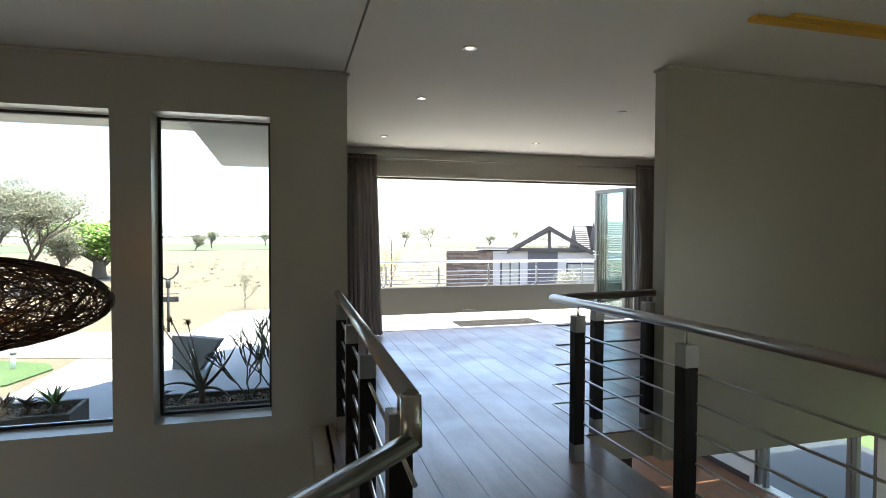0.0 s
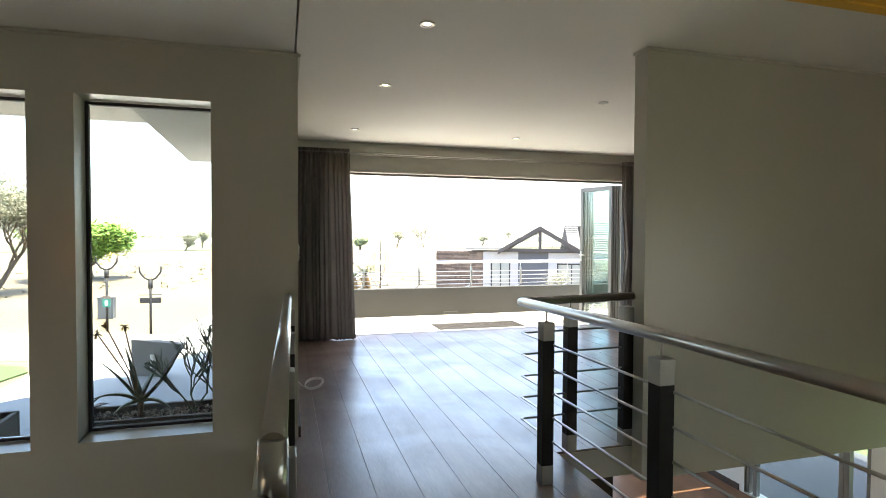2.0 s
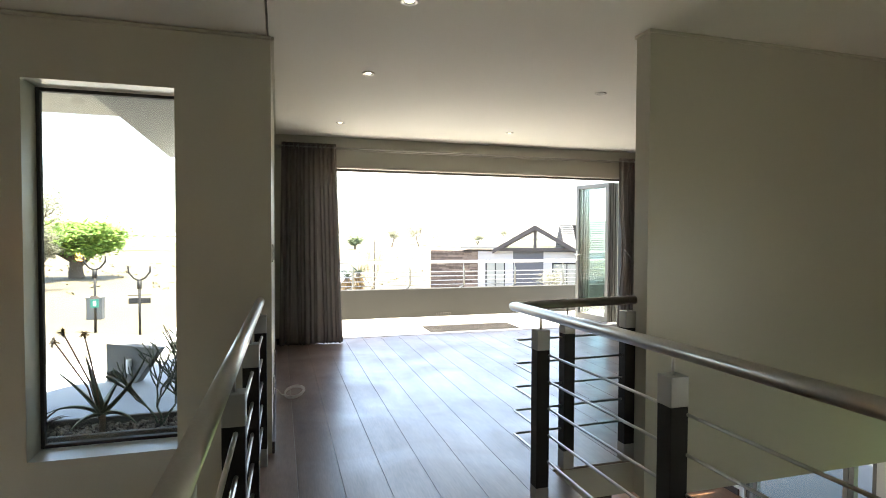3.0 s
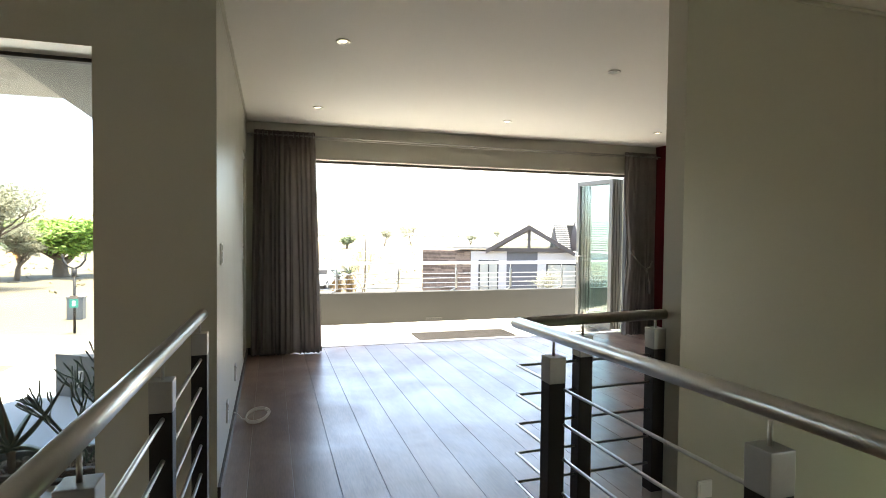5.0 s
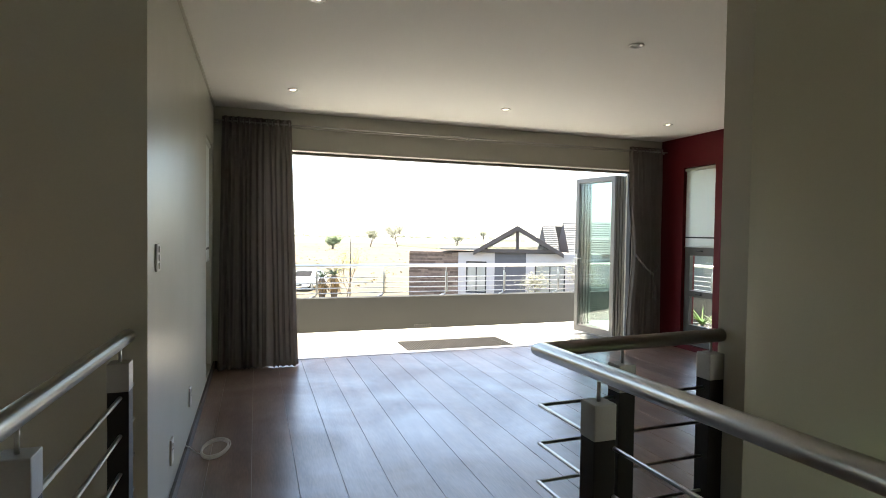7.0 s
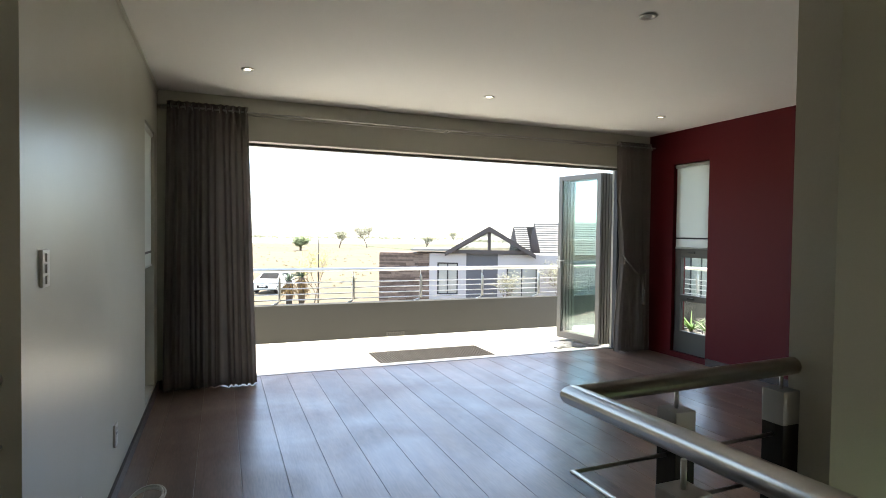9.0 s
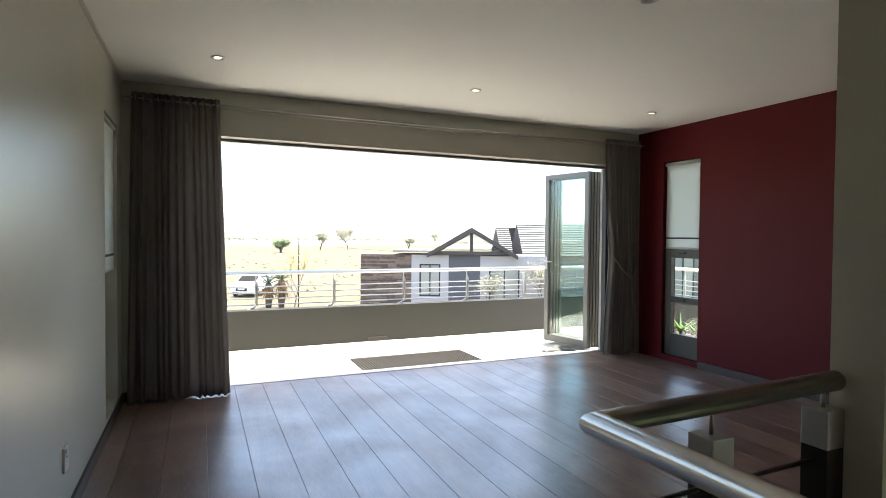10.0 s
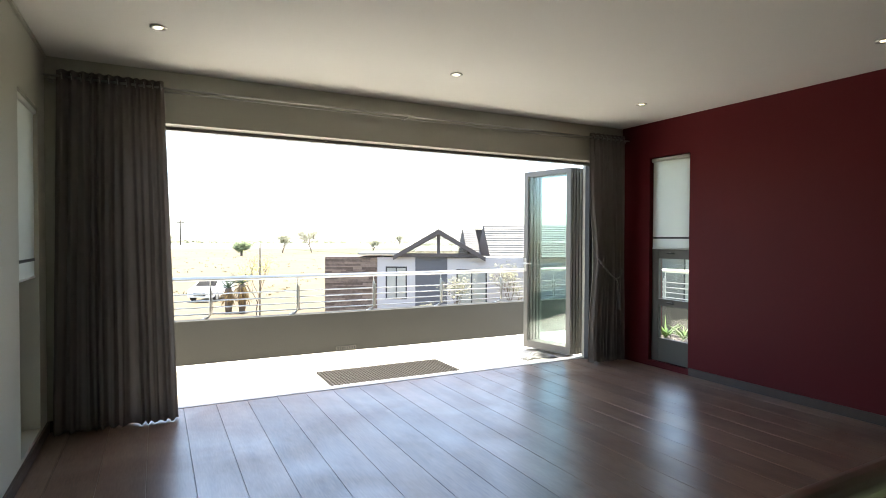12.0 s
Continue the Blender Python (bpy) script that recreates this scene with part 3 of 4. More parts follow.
for x, y in ((1.165, 3.236), (1.165, 4.572), (1.165, 6.508), (3.13, 6.50), (5.04, 6.51), (5.10, 4.66)):
    downlight(x, y)
downlight(3.126, 4.575, False)


def plate(name, label, category, y, z, h, w, rocker):
    t = thing(name, label, category)
    part("cover", bx(LX, LX + 0.010, y - w / 2, y + w / 2, z - h / 2, z + h / 2, bevel=0.003), M_PLASTIC, t)
    if rocker:
        for k in (-1, 0, 1):
            part("rocker", bx(LX + 0.009, LX + 0.015, y - 0.012, y + 0.012, z - 0.013 + k * 0.034, z + 0.013 + k * 0.034, bevel=0.002), M_PLASTIC, t)
    else:
        for k, r in ((-0.02, 0.006), (0.0, 0.005), (0.018, 0.006)):
            part("socket_hole", tb([(LX + 0.0095, y + k * 0.6, z - 0.012 + abs(k)), (LX + 0.0105, y + k * 0.6, z - 0.012 + abs(k))], r, 10), M_DARK, t)
        part("rocker", bx(LX + 0.009, LX + 0.014, y - 0.01, y + 0.01, z + 0.022, z + 0.042, bevel=0.002), M_PLASTIC, t)


plate("light_switch", "white plastic light switch plate on the greige wall", "light switch", 4.19, 1.235, 0.115, 0.072, True)
plate("wall_socket", "white plastic wall socket above the skirting", "socket", 4.60, 0.27, 0.125, 0.075, False)
plate("wall_socket", "white plastic wall socket above the skirting", "socket", 5.40, 0.31, 0.115, 0.075, False)

wp = thing("wall_plate", "blank white plastic wall plate on the stair wall", "wall plate")
part("cover", bx(2.70, 2.785, SY0 - 0.010, SY0, 0.09, 0.175, bevel=0.004), M_PLASTIC, wp)
part("centre_panel", bx(2.712, 2.773, SY0 - 0.0125, SY0 - 0.009, 0.102, 0.163, bevel=0.001), M_PLASTIC, wp)

coil = thing("cable_coil", "coiled loop of white cable lying on the floor", "cable")
bm = bmesh.new()
rnd = random.Random(4)
for k in range(4):
    cx, cy, r, z = 0.645 + rnd.uniform(-.005, .005), 5.205 + rnd.uniform(-.006, .006), 0.078 + rnd.uniform(-.006, .005), 0.005 + 0.005 * k
    tube(bm, [(cx + r * math.cos(a * math.pi / 16), cy + r * math.sin(a * math.pi / 16), z + 0.026 * (1 + math.sin(a * math.pi / 16 + 0.5))) for a in range(33)], 0.0046, 6)
part("loop", bm, M_PLASTIC, coil)
part("tail", tb([(0.572, 5.20, 0.012), (0.54, 5.18, 0.03), (0.505, 5.165, 0.075), (LX + 0.003, 5.16, 0.085)], 0.0042, 6), M_PLASTIC, coil)

# batten high on the ceiling above the stair well
b = thing("ceiling_batten", "ochre varnished timber batten fixed under the ceiling", "batten")
part("board", bx(2.45, 5.7, 2.31, 2.38, CEIL - 0.022, CEIL - 0.001, bevel=0.004), M_OCHRE, b)
part("board", bx(2.62, 5.7, 2.25, 2.30, CEIL - 0.018, CEIL - 0.001, bevel=0.004), M_OCHRE, b)


# ---- woven pendant ----
def pendant():
    c = Vector((-1.19, 2.25, 1.135))
    R = Vector((0.62, 0.27, 0.178))
    p = thing("pendant_lamp", "cocoon-shaped pendant lamp woven from dark wicker strands", "pendant lamp")
    rnd = random.Random(7)
    bm = bmesh.new()
    for k in range(600):
        d = Vector((rnd.gauss(0, 1), rnd.gauss(0, 1), rnd.gauss(0, 1))).normalized()
        if rnd.random() < 0.35:
            d = Vector((rnd.uniform(-1, 1), d.y, d.z)).normalized()
        q = Vector((d.x * R.x, d.y * R.y, d.z * R.z))
        way = Vector((rnd.gauss(0, 1), rnd.gauss(0, 1), rnd.gauss(0, 1)))
        bendy, lift = rnd.uniform(-0.35, 0.35), rnd.uniform(0.985, 1.015)
        pts = []
        for i in range(22):
            nrm = Vector((q.x / R.x ** 2, q.y / R.y ** 2, q.z / R.z ** 2)).normalized()
            way = (way - nrm * way.dot(nrm)).normalized()
            way = (way + nrm.cross(way) * bendy * 0.2).normalized()
            pts.append(c + q * lift)
            q = q + way * 0.03
            q = q / math.sqrt((q.x / R.x) ** 2 + (q.y / R.y) ** 2 + (q.z / R.z) ** 2)
        tube(bm, pts, rnd.uniform(0.0015, 0.0028), 4, False)
    part("weave", bm, M_WICKER, p)
    rim = bmesh.new()
    for k in range(26):
        s = rnd.uniform(-0.30, 0.30)
        pts = []
        for i in range(41):
            a = 2 * math.pi * i / 40
            q = Vector((math.cos(a) * R.x * 1.0, s * R.y * abs(math.sin(a)) + rnd.uniform(-.004, .004), math.sin(a) * R.z * math.sqrt(1 - s * s * 0.5) + rnd.uniform(-.003, .003)))
            pts.append(c + q)
        tube(rim, pts, 0.005, 5, False)
    part("rim", rim, M_WICKER, p, "thickly wound wicker rim")
    part("cord", tb([c + Vector((0, 0, R.z)), (c.x, c.y, CEIL - 0.03)], 0.004, 6), M_DARK, p)
    part("canopy", tb([(c.x, c.y, CEIL - 0.035), (c.x, c.y, CEIL + 0.003)], 0.05, 20), M_DARK, p)
    bm = bmesh.new()
    bmesh.ops.create_uvsphere(bm, u_segments=14, v_segments=10, radius=0.04, matrix=Matrix.Translation(c))
    part("bulb", bm, M_BULB, p, "warm bulb")


pendant()

# ---- balcony ----
PY = 9.33
struct("balcony_slab", bx(LX - 0.26, 7.75, DY + 0.021, PY + 0.18, -0.2, -0.035), M_SLAB, "concrete balcony slab", "slab")
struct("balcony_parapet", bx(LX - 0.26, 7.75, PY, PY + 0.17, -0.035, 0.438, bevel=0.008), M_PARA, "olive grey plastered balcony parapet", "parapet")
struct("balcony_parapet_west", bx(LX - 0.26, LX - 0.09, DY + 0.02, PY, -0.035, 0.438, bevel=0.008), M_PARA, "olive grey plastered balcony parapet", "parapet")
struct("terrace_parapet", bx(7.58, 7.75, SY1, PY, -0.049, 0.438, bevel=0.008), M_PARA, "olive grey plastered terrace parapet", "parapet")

br = thing("balcony_railing", "stainless steel balcony railing on the parapet", "railing")
BY = PY + 0.085
part("handrail", tb([(LX - 0.1, BY, 0.88), (7.66, BY, 0.88), (7.66, SY1 + 0.1, 0.88)], 0.025, 14), M_STEEL, br)
for z in (0.495, 0.566, 0.640, 0.713):
    part("rod", tb([(LX - 0.1, BY, z), (7.66, BY, z), (7.66, SY1 + 0.1, z)], 0.0075, 8), M_STEEL, br)


def rail_post(x, y, turn):
    """Round post that bends into the parapet at its foot, with a thin pin under the rail."""
    p = new("post")
    p.parent = br
    p.matrix_basis = pose(x, y, 0.39, 0, 0, turn)
    part("upright", tb([(-0.075, 0, 0.058), (-0.045, 0, 0.062), (-0.022, 0, 0.078), (-0.010, 0, 0.105), (-0.008, 0, 0.14), (-0.008, 0, 0.40), (-0.008, 0, 0.412)], [0.012] * 6 + [0.008], 12), M_STEEL, p)
    part("pin", tb([(-0.008, 0, 0.41), (-0.008, 0, 0.475)], 0.006, 8), M_STEEL, p)
    part("clamp_plate", bx(0.007, 0.014, -0.016, 0.016, 0.085, 0.38, bevel=0.003), M_STEEL, p)
    part("base_flange", tb([(-0.075, 0, 0.047), (-0.075, 0, 0.055)], 0.028, 16), M_STEEL, p)


for k in range(8):
    rail_post(0.73 + 0.9457 * k, BY, 0)
for k in range(6):
    rail_post(7.66, BY - 0.935 * (k + 1), 90)

dm = thing("door_mat", "grey brown ribbed door mat on the balcony tiles", "door mat")
part("backing", bx(2.56, 3.90, 7.73, 8.36, -0.029, -0.020), M_DARK, dm)
for k in range(44):
    x = 2.565 + k * 0.0305
    part("rib", bx(x, x + 0.013, 7.735, 8.355, -0.020, -0.004, bevel=0.003), M_MAT, dm)
for k in range(12):
    y = 7.75 + k * 0.053
    part("cross_rod", bx(2.562, 3.898, y, y + 0.010, -0.020, -0.010), M_ALU, dm)

dr = thing("floor_drain", "small grated drain outlet at the parapet foot", "drain")
part("grate_frame", bx(3.05, 3.30, PY - 0.012, PY + 0.004, -0.027, 0.03), M_OLIVEALU, dr)
for k in range(8):
    part("slot", bx(3.065 + k * 0.029, 3.080 + k * 0.029, PY - 0.016, PY - 0.010, -0.018, 0.022), M_DARK, dr)

cl = thing("floor_cloth", "crumpled pale grey cloth lying on the tiles at the door", "cloth")
bm = bmesh.new()
rows = []
for i in range(29):
    u = i / 28
    row = []
    for j in range(13):
        v = j / 12
        edge = math.sin(math.pi * u) ** 0.5 * math.sin(math.pi * v) ** 0.6
        fold = 0.5 + 0.5 * math.sin(9 * u + 5 * v + 2.2 * noise.noise((3 * u, 4 * v, 1)))
        x = 4.80 + 0.42 * u + 0.03 * noise.noise((5 * u, 3 * v, 7))
        y = 7.86 + 0.17 * v + 0.05 * math.sin(4 * u) + 0.02 * noise.noise((6 * u, 2 * v, 3))
        row.append(bm.verts.new((x, y, -0.0265 + edge * (0.015 + 0.055 * fold))))
    rows.append(row)
for a, b in zip(rows, rows[1:]):
    for j in range(12):
        bm.faces.new((a[j], a[j + 1], b[j + 1], b[j])).smooth = True
bmesh.ops.solidify(bm, geom=list(bm.faces), thickness=0.003)
part("cloth", bm, M_CLOTH, cl)

# ---- outside: ground and distance ----
def flat(points, z0, z1):
    """A prism over a plan outline."""
    bm = bmesh.new()
    lo = [bm.verts.new((x, y, z0)) for x, y in points]
    hi = [bm.verts.new((x, y, z1)) for x, y in points]
    n = len(points)
    bm.faces.new(lo[::-1])
    bm.faces.new(hi)
    for i in range(n):
        bm.faces.new((lo[i], lo[(i + 1) % n], hi[(i + 1) % n], hi[i]))
    return bm


bm = bmesh.new()
bmesh.ops.create_grid(bm, x_segments=1, y_segments=1, size=1500, matrix=Matrix.Translation((0, 600, GROUND)))
struct("ground", bm, M_FIELD, "dry tan veld reaching to the horizon", "ground")
struct("road", flat([(-60, 36), (-23.8, 26.2), (-2.6, 20.4), (10.9, 16.6), (12.2, 21.5), (-1.25, 25.2), (-22.5, 31), (-60, 41)], GROUND - 0.05, GROUND + 0.02), M_ROAD, "pale brown paved estate road", "road")
struct("pavement", flat([(-6.9, 21.4), (-7.6, 9.8), (10.8, 9.8), (10.8, 16.5), (-2.6, 20.3)], GROUND - 0.05, GROUND + 0.035), M_PAVE, "pale sunlit concrete driveway", "driveway")
struct("pavement_far", flat([(-5.0, 20.9), (-3.2, 32.0), (3.0, 34.0), (5.0, 18.3), (-2.6, 20.3)], GROUND - 0.05, GROUND + 0.03), M_PAVE, "pale sunlit concrete drive bending away", "driveway")
struct("lawn", flat([(-9.3, 21.7), (-7.6, 20.8), (-7.2, 20.0), (-7.7, 18.2), (-10.5, 16.5), (-13.0, 20.0)], GROUND - 0.05, GROUND + 0.05), M_LAWN, "small clipped green lawn", "lawn")
struct("lawn_east", flat([(7.76, -30), (45, -30), (45, 21), (11.21, 21), (11.21, 5.39), (7.76, 5.39)], GROUND - 0.05, GROUND + 0.04), M_LAWN, "green garden lawn beside the house", "lawn")
# out-of-view slab that blocks the sun, cut short for a sunlit strip
struct("patio_roof", flat([(7.76, 3.0), (11.2, 3.0), (11.2, 8.55), (7.76, 8.55)], -0.2, -0.05), M_CEIL, "unseen patio roof slab added to shade the patio", "roof")
# shaded part of the paving, painted dark up to the sunlit strip
struct("patio", flat([(7.76, 5.4), (11.2, 5.4), (11.2, 8.9), (7.76, 8.9)], GROUND - 0.05, GROUND + 0.12), M_PATIOSHADE, "blue grey tiled patio with its shade darkened into the colour", "patio")
struct("pavement_side", flat([(7.76, 8.91), (14.0, 8.91), (14.0, 9.79), (7.76, 9.79)], GROUND - 0.05, GROUND + 0.06), M_PAVE, "pale sunlit paving beside the patio", "paving")
struct("field_green", flat([(50, 150), (120, 146), (160, 200), (46, 205)], GROUND - 0.05, GROUND + 0.06), M_CROP, "distant irrigated green field", "field")
struct("field_green_west", flat([(-90, 120), (2, 150), (2, 215), (-120, 200)], GROUND - 0.05, GROUND + 0.06), M_CROP, "distant irrigated green field", "field")
# sheet over the far veld whose pale colour stands in for haze
struct("field_haze", flat([(-1400, 260), (1500, 215), (1500, 2000), (-1400, 2000)], GROUND - 0.05, GROUND + 0.07), M_HAZEFIELD, "far veld with the horizon haze put into its pale colour", "field")
struct("flat_roof", flat([(-4.2, 4.311), (-4.2, 5.5), (-2.16, 7.05), (-0.32, 9.55), (0.2, 9.55), (0.2, 4.311)], -0.75, -0.38), M_ROOFTOP, "flat roof below the windows, its bluish shade put into the colour", "roof")
struct("wall_porch", flat([(-4.2, 4.4), (-4.2, 5.3), (-2.3, 6.8), (-0.6, 9.3), (0.1, 9.3), (0.1, 4.4)], GROUND, -0.75), M_GREYW, "grey rendered porch wall below the flat roof", "wall")
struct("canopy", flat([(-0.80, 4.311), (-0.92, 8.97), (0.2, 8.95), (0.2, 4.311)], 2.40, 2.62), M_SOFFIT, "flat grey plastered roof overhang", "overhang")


# ---- trees and plants ----
def leaf_quads(bm, p, size, n, spread, rnd, squash=0.7):
    for _ in range(n):
        o = Vector((rnd.gauss(0, spread), rnd.gauss(0, spread), rnd.gauss(0, spread * squash)))
        d = Vector((rnd.uniform(-1, 1), rnd.uniform(-1, 1), rnd.uniform(-0.6, 0.6))).normalized()
        e = d.orthogonal().normalized()
        c = p + o
        w, l = size * rnd.uniform(0.25, 0.45), size * rnd.uniform(0.7, 1.3)
        bm.faces.new([bm.verts.new(q) for q in (c - d * l, c - e * w, c + d * l, c + e * w)])


def tree(x, y, h, spread, seed, leaf, label, size=0.12, dense=10, levels=4, trunk=0.2, lean=0.0, low=0.3, z=GROUND, name="tree", airy=0.85, squash=0.7, scale=(1, 1, 1)):
    rnd = random.Random(seed)
    t = thing(name, label, "tree", m=Matrix.Translation((x, y, z)) @ Matrix.Diagonal((*scale, 1)))
    wood, crown = bmesh.new(), bmesh.new()

    def grow(p, d, length, r, lev):
        pts, q = [p], p
        dd = d
        for k in range(3):
            dd = (dd + Vector((rnd.uniform(-.3, .3), rnd.uniform(-.3, .3), rnd.uniform(-.12, .22)))).normalized()
            q = q + dd * length / 3
            pts.append(q)
        tube(wood, pts, [r, r * .88, r * .76, r * .62], 7 if lev < 2 else 4, False)
        if lev >= levels:
            leaf_quads(crown, q, size, dense, length * airy, rnd, squash)
            return
        if lev >= levels - 2:
            for e in pts[1:]:
                leaf_quads(crown, e, size, dense // 4, length * airy * 0.65, rnd, squash)
        n = 3 if lev < 2 else rnd.choice((2, 3))
        base = rnd.uniform(0, 6.28)
        for i in range(n + (lev == 0)):
            a = base + 2 * math.pi * i / (n + (lev == 0)) + rnd.uniform(-.4, .4)
            out = rnd.uniform(0.55, 1.0) * spread
            nd = (dd * 0.45 + Vector((math.cos(a) * out, math.sin(a) * out, rnd.uniform(0.25, 0.75)))).normalized()
            grow(pts[-1] if i else pts[2], nd, length * rnd.uniform(0.62, 0.82), r * 0.6, lev + 1)
    grow(Vector((0, 0, -0.02)), Vector((lean, 0, 1)).normalized(), h * low, trunk, 0)
    part("trunk", wood, M_BARK, t)
    part("crown", crown, leaf, t)
    return t


THORN = dict(levels=5, airy=1.15, squash=0.35, size=0.085)
tree(-18.9, 43.6, 15.0, 1.0, 12, M_LEAFO, "large spreading thorn tree with thin grey olive foliage", dense=130, trunk=0.26, low=0.19, **THORN)
tree(-24.5, 44.0, 17.0, 1.0, 14, M_LEAFO, "large spreading thorn tree with thin grey olive foliage", dense=130, trunk=0.28, low=0.19, **THORN)
tree(-19.6, 47.2, 13.0, 0.85, 17, M_LEAFO, "leaning thorn tree with bare limbs and feathery grey olive foliage", dense=62, trunk=0.20, low=0.21, lean=0.75, **THORN)
tree(-19.3, 55.0, 10.0, 1.1, 15, M_LEAFO, "spreading thorn tree with dense grey olive foliage", dense=110, trunk=0.25, low=0.15, **THORN)
tree(-17.3, 58.8, 8.6, 1.15, 13, M_LEAFG, "rounded tree with fresh bright green foliage", size=0.14, dense=150, levels=5, trunk=0.40, low=0.17, airy=1.1, scale=(1.75, 1.75, 1.2))
for k, (x, y, h, lf) in enumerate(((-21.6, 140.8, 4.2, M_LEAFFAR), (-20.5, 161, 5.0, M_LEAFFAR), (-26, 175, 4.5, M_LEAFFAR), (-8, 190, 5, M_LEAFFAR), (33.6, 166, 6.4, M_LEAFFAR), (42.4, 168, 8.4, M_LEAFFAR), (60.2, 163.7, 4.5, M_LEAFFAR), (110, 260, 7, M_LEAFFAR), (6, 240, 6, M_LEAFFAR))):
    tree(x, y, h, 0.9, 20 + k, lf, "small lone bushveld tree far out on the veld", size=0.24, dense=9, levels=4, trunk=0.20, low=0.30, airy=1.0, squash=0.45)
tree(19.2, 142.0, 8.2, 1.0, 33, M_LEAFPALE, "broad bushy pale green tree far out on the veld", size=0.26, dense=46, levels=4, trunk=0.22, low=0.12, airy=1.15, squash=0.75, scale=(1.35, 1.35, 1.1))
bm = bmesh.new()
rnd = random.Random(77)
for k in range(1500):
    a = rnd.uniform(-1.0, 1.2)
    d = rnd.uniform(420, 520)
    leaf_quads(bm, Vector((d * math.sin(a), d * math.cos(a), GROUND + rnd.uniform(0.3, 2.2) * (0.6 + 0.6 * noise.noise((a * 14, 0, 0))))), 1.3, 5, 1.2, rnd, 0.4)
tagged(part("far_woods", bm, M_LEAFFAR), "thin line of far olive green bush along the horizon", "woods", kind="stuff")
tree(5.95, 34.0, 4.6, 0.45, 41, M_LEAFY, "young staked sapling with sparse yellow green leaves", size=0.06, dense=7, levels=4, trunk=0.035, low=0.27)
tree(-2.5, 33.9, 2.4, 0.6, 42, M_LEAFFAR, "young sapling with sparse bare twigs", size=0.05, dense=4, levels=4, trunk=0.03, low=0.3)
st = thing("tree_stake", "thin dark timber stake beside the sapling", "stake")
part("pole", tb([(6.12, 34.0, GROUND - 0.02), (6.14, 34.0, 1.0)], 0.035, 8), M_POLE, st)


def blade(bm, base, d, length, width, curl, n=7):
    """A tapering fleshy leaf that curves over."""
    d = Vector(d).normalized()
    side = d.cross(Vector((0, 0, 1)))
    side = side.normalized() if side.length > 1e-3 else Vector((1, 0, 0))
    p, rows = Vector(base), []
    for k in range(n + 1):
        u = k / n
        w = width * (1 - u) ** 0.8 + 0.0008
        nrm = side.cross(d).normalized()
        rows.append([bm.verts.new(p + side * w + nrm * w * 0.35), bm.verts.new(p - nrm * w * 0.5), bm.verts.new(p - side * w + nrm * w * 0.35)])
        d = (d + Vector((0, 0, -curl / n))).normalized()
        p = p + d * length / n
    for a, b in zip(rows, rows[1:]):
        for i in range(3):
            bm.faces.new((a[i], a[(i + 1) % 3], b[(i + 1) % 3], b[i])).smooth = True


def aloe(x, y, z, n, length, width, material, seed, label, stalks=(), curl=0.9, name="aloe", leaves=(), stem=0.08):
    rnd = random.Random(seed)
    t = thing(name, label, "plant", m=Matrix.Translation((x, y, z)))
    part("stem", tb([(0, 0, -0.03), (0.01, 0, stem)], [0.022, 0.018], 8), M_BARK, t)
    for d, l, bend in leaves:
        bm = bmesh.new()
        blade(bm, (0, 0, stem - 0.02), d, l, width, bend, 10)
        part("leaf", bm, material, t)
    for k in range(n):
        a = 2.4 * k + rnd.uniform(-.3, .3)
        up = rnd.uniform(0.35, 1.5)
        bm = bmesh.new()
        blade(bm, (0, 0, 0.05 + 0.004 * k), (math.cos(a), math.sin(a), up), length * rnd.uniform(0.7, 1.1), width, curl * rnd.uniform(0.2, 1.2))
        part("leaf", bm, material, t)
    for dx, dy, h in stalks:
        s = part("flower_stalk", tb([(0, 0, 0.05), (dx * 0.3, dy * 0.3, h * 0.5), (dx, dy, h)], [0.006, 0.005, 0.004], 6), M_BARK, t)
        bm = bmesh.new()
        for k in range(22):
            q = Vector((rnd.gauss(0, 1), rnd.gauss(0, 1), rnd.gauss(0.1, 0.8))).normalized()
            blade(bm, (dx, dy, h), q, 0.045, 0.006, 0.6, 3)
        part("flower", bm, M_FLOWER, s, "dried ochre flower head")
    return t


def pencil_plant(x, y, z, h, seed, label):
    rnd = random.Random(seed)
    t = thing("pencil_plant", label, "plant", m=Matrix.Translation((x, y, z)))
    bm = bmesh.new()

    def grow(p, d, l, r, lev):
        q = p + d * l
        mid = (p + q) / 2 + Vector((rnd.uniform(-.1, .1), rnd.uniform(-.1, .1), 0)) * l
        tube(bm, [p, mid, q], [r, r * .95, r * .8], 5)
        if lev == 0:
            return
        for i in range(rnd.choice((2, 3, 3))):
            nd = (d + Vector((rnd.uniform(-.75, .75), rnd.uniform(-.55, .55), rnd.uniform(0.1, .5)))).normalized()
            grow(q, nd, l * rnd.uniform(0.65, 0.95), r * 0.82, lev - 1)
    for i in range(3):
        a = i * 2.09 + 0.5
        grow(Vector((0, 0, -0.03)), Vector((math.cos(a) * .7, math.sin(a) * .4, 1)).normalized(), h * 0.30, 0.008, 3)
    part("twigs", bm, M_ALOE, t)


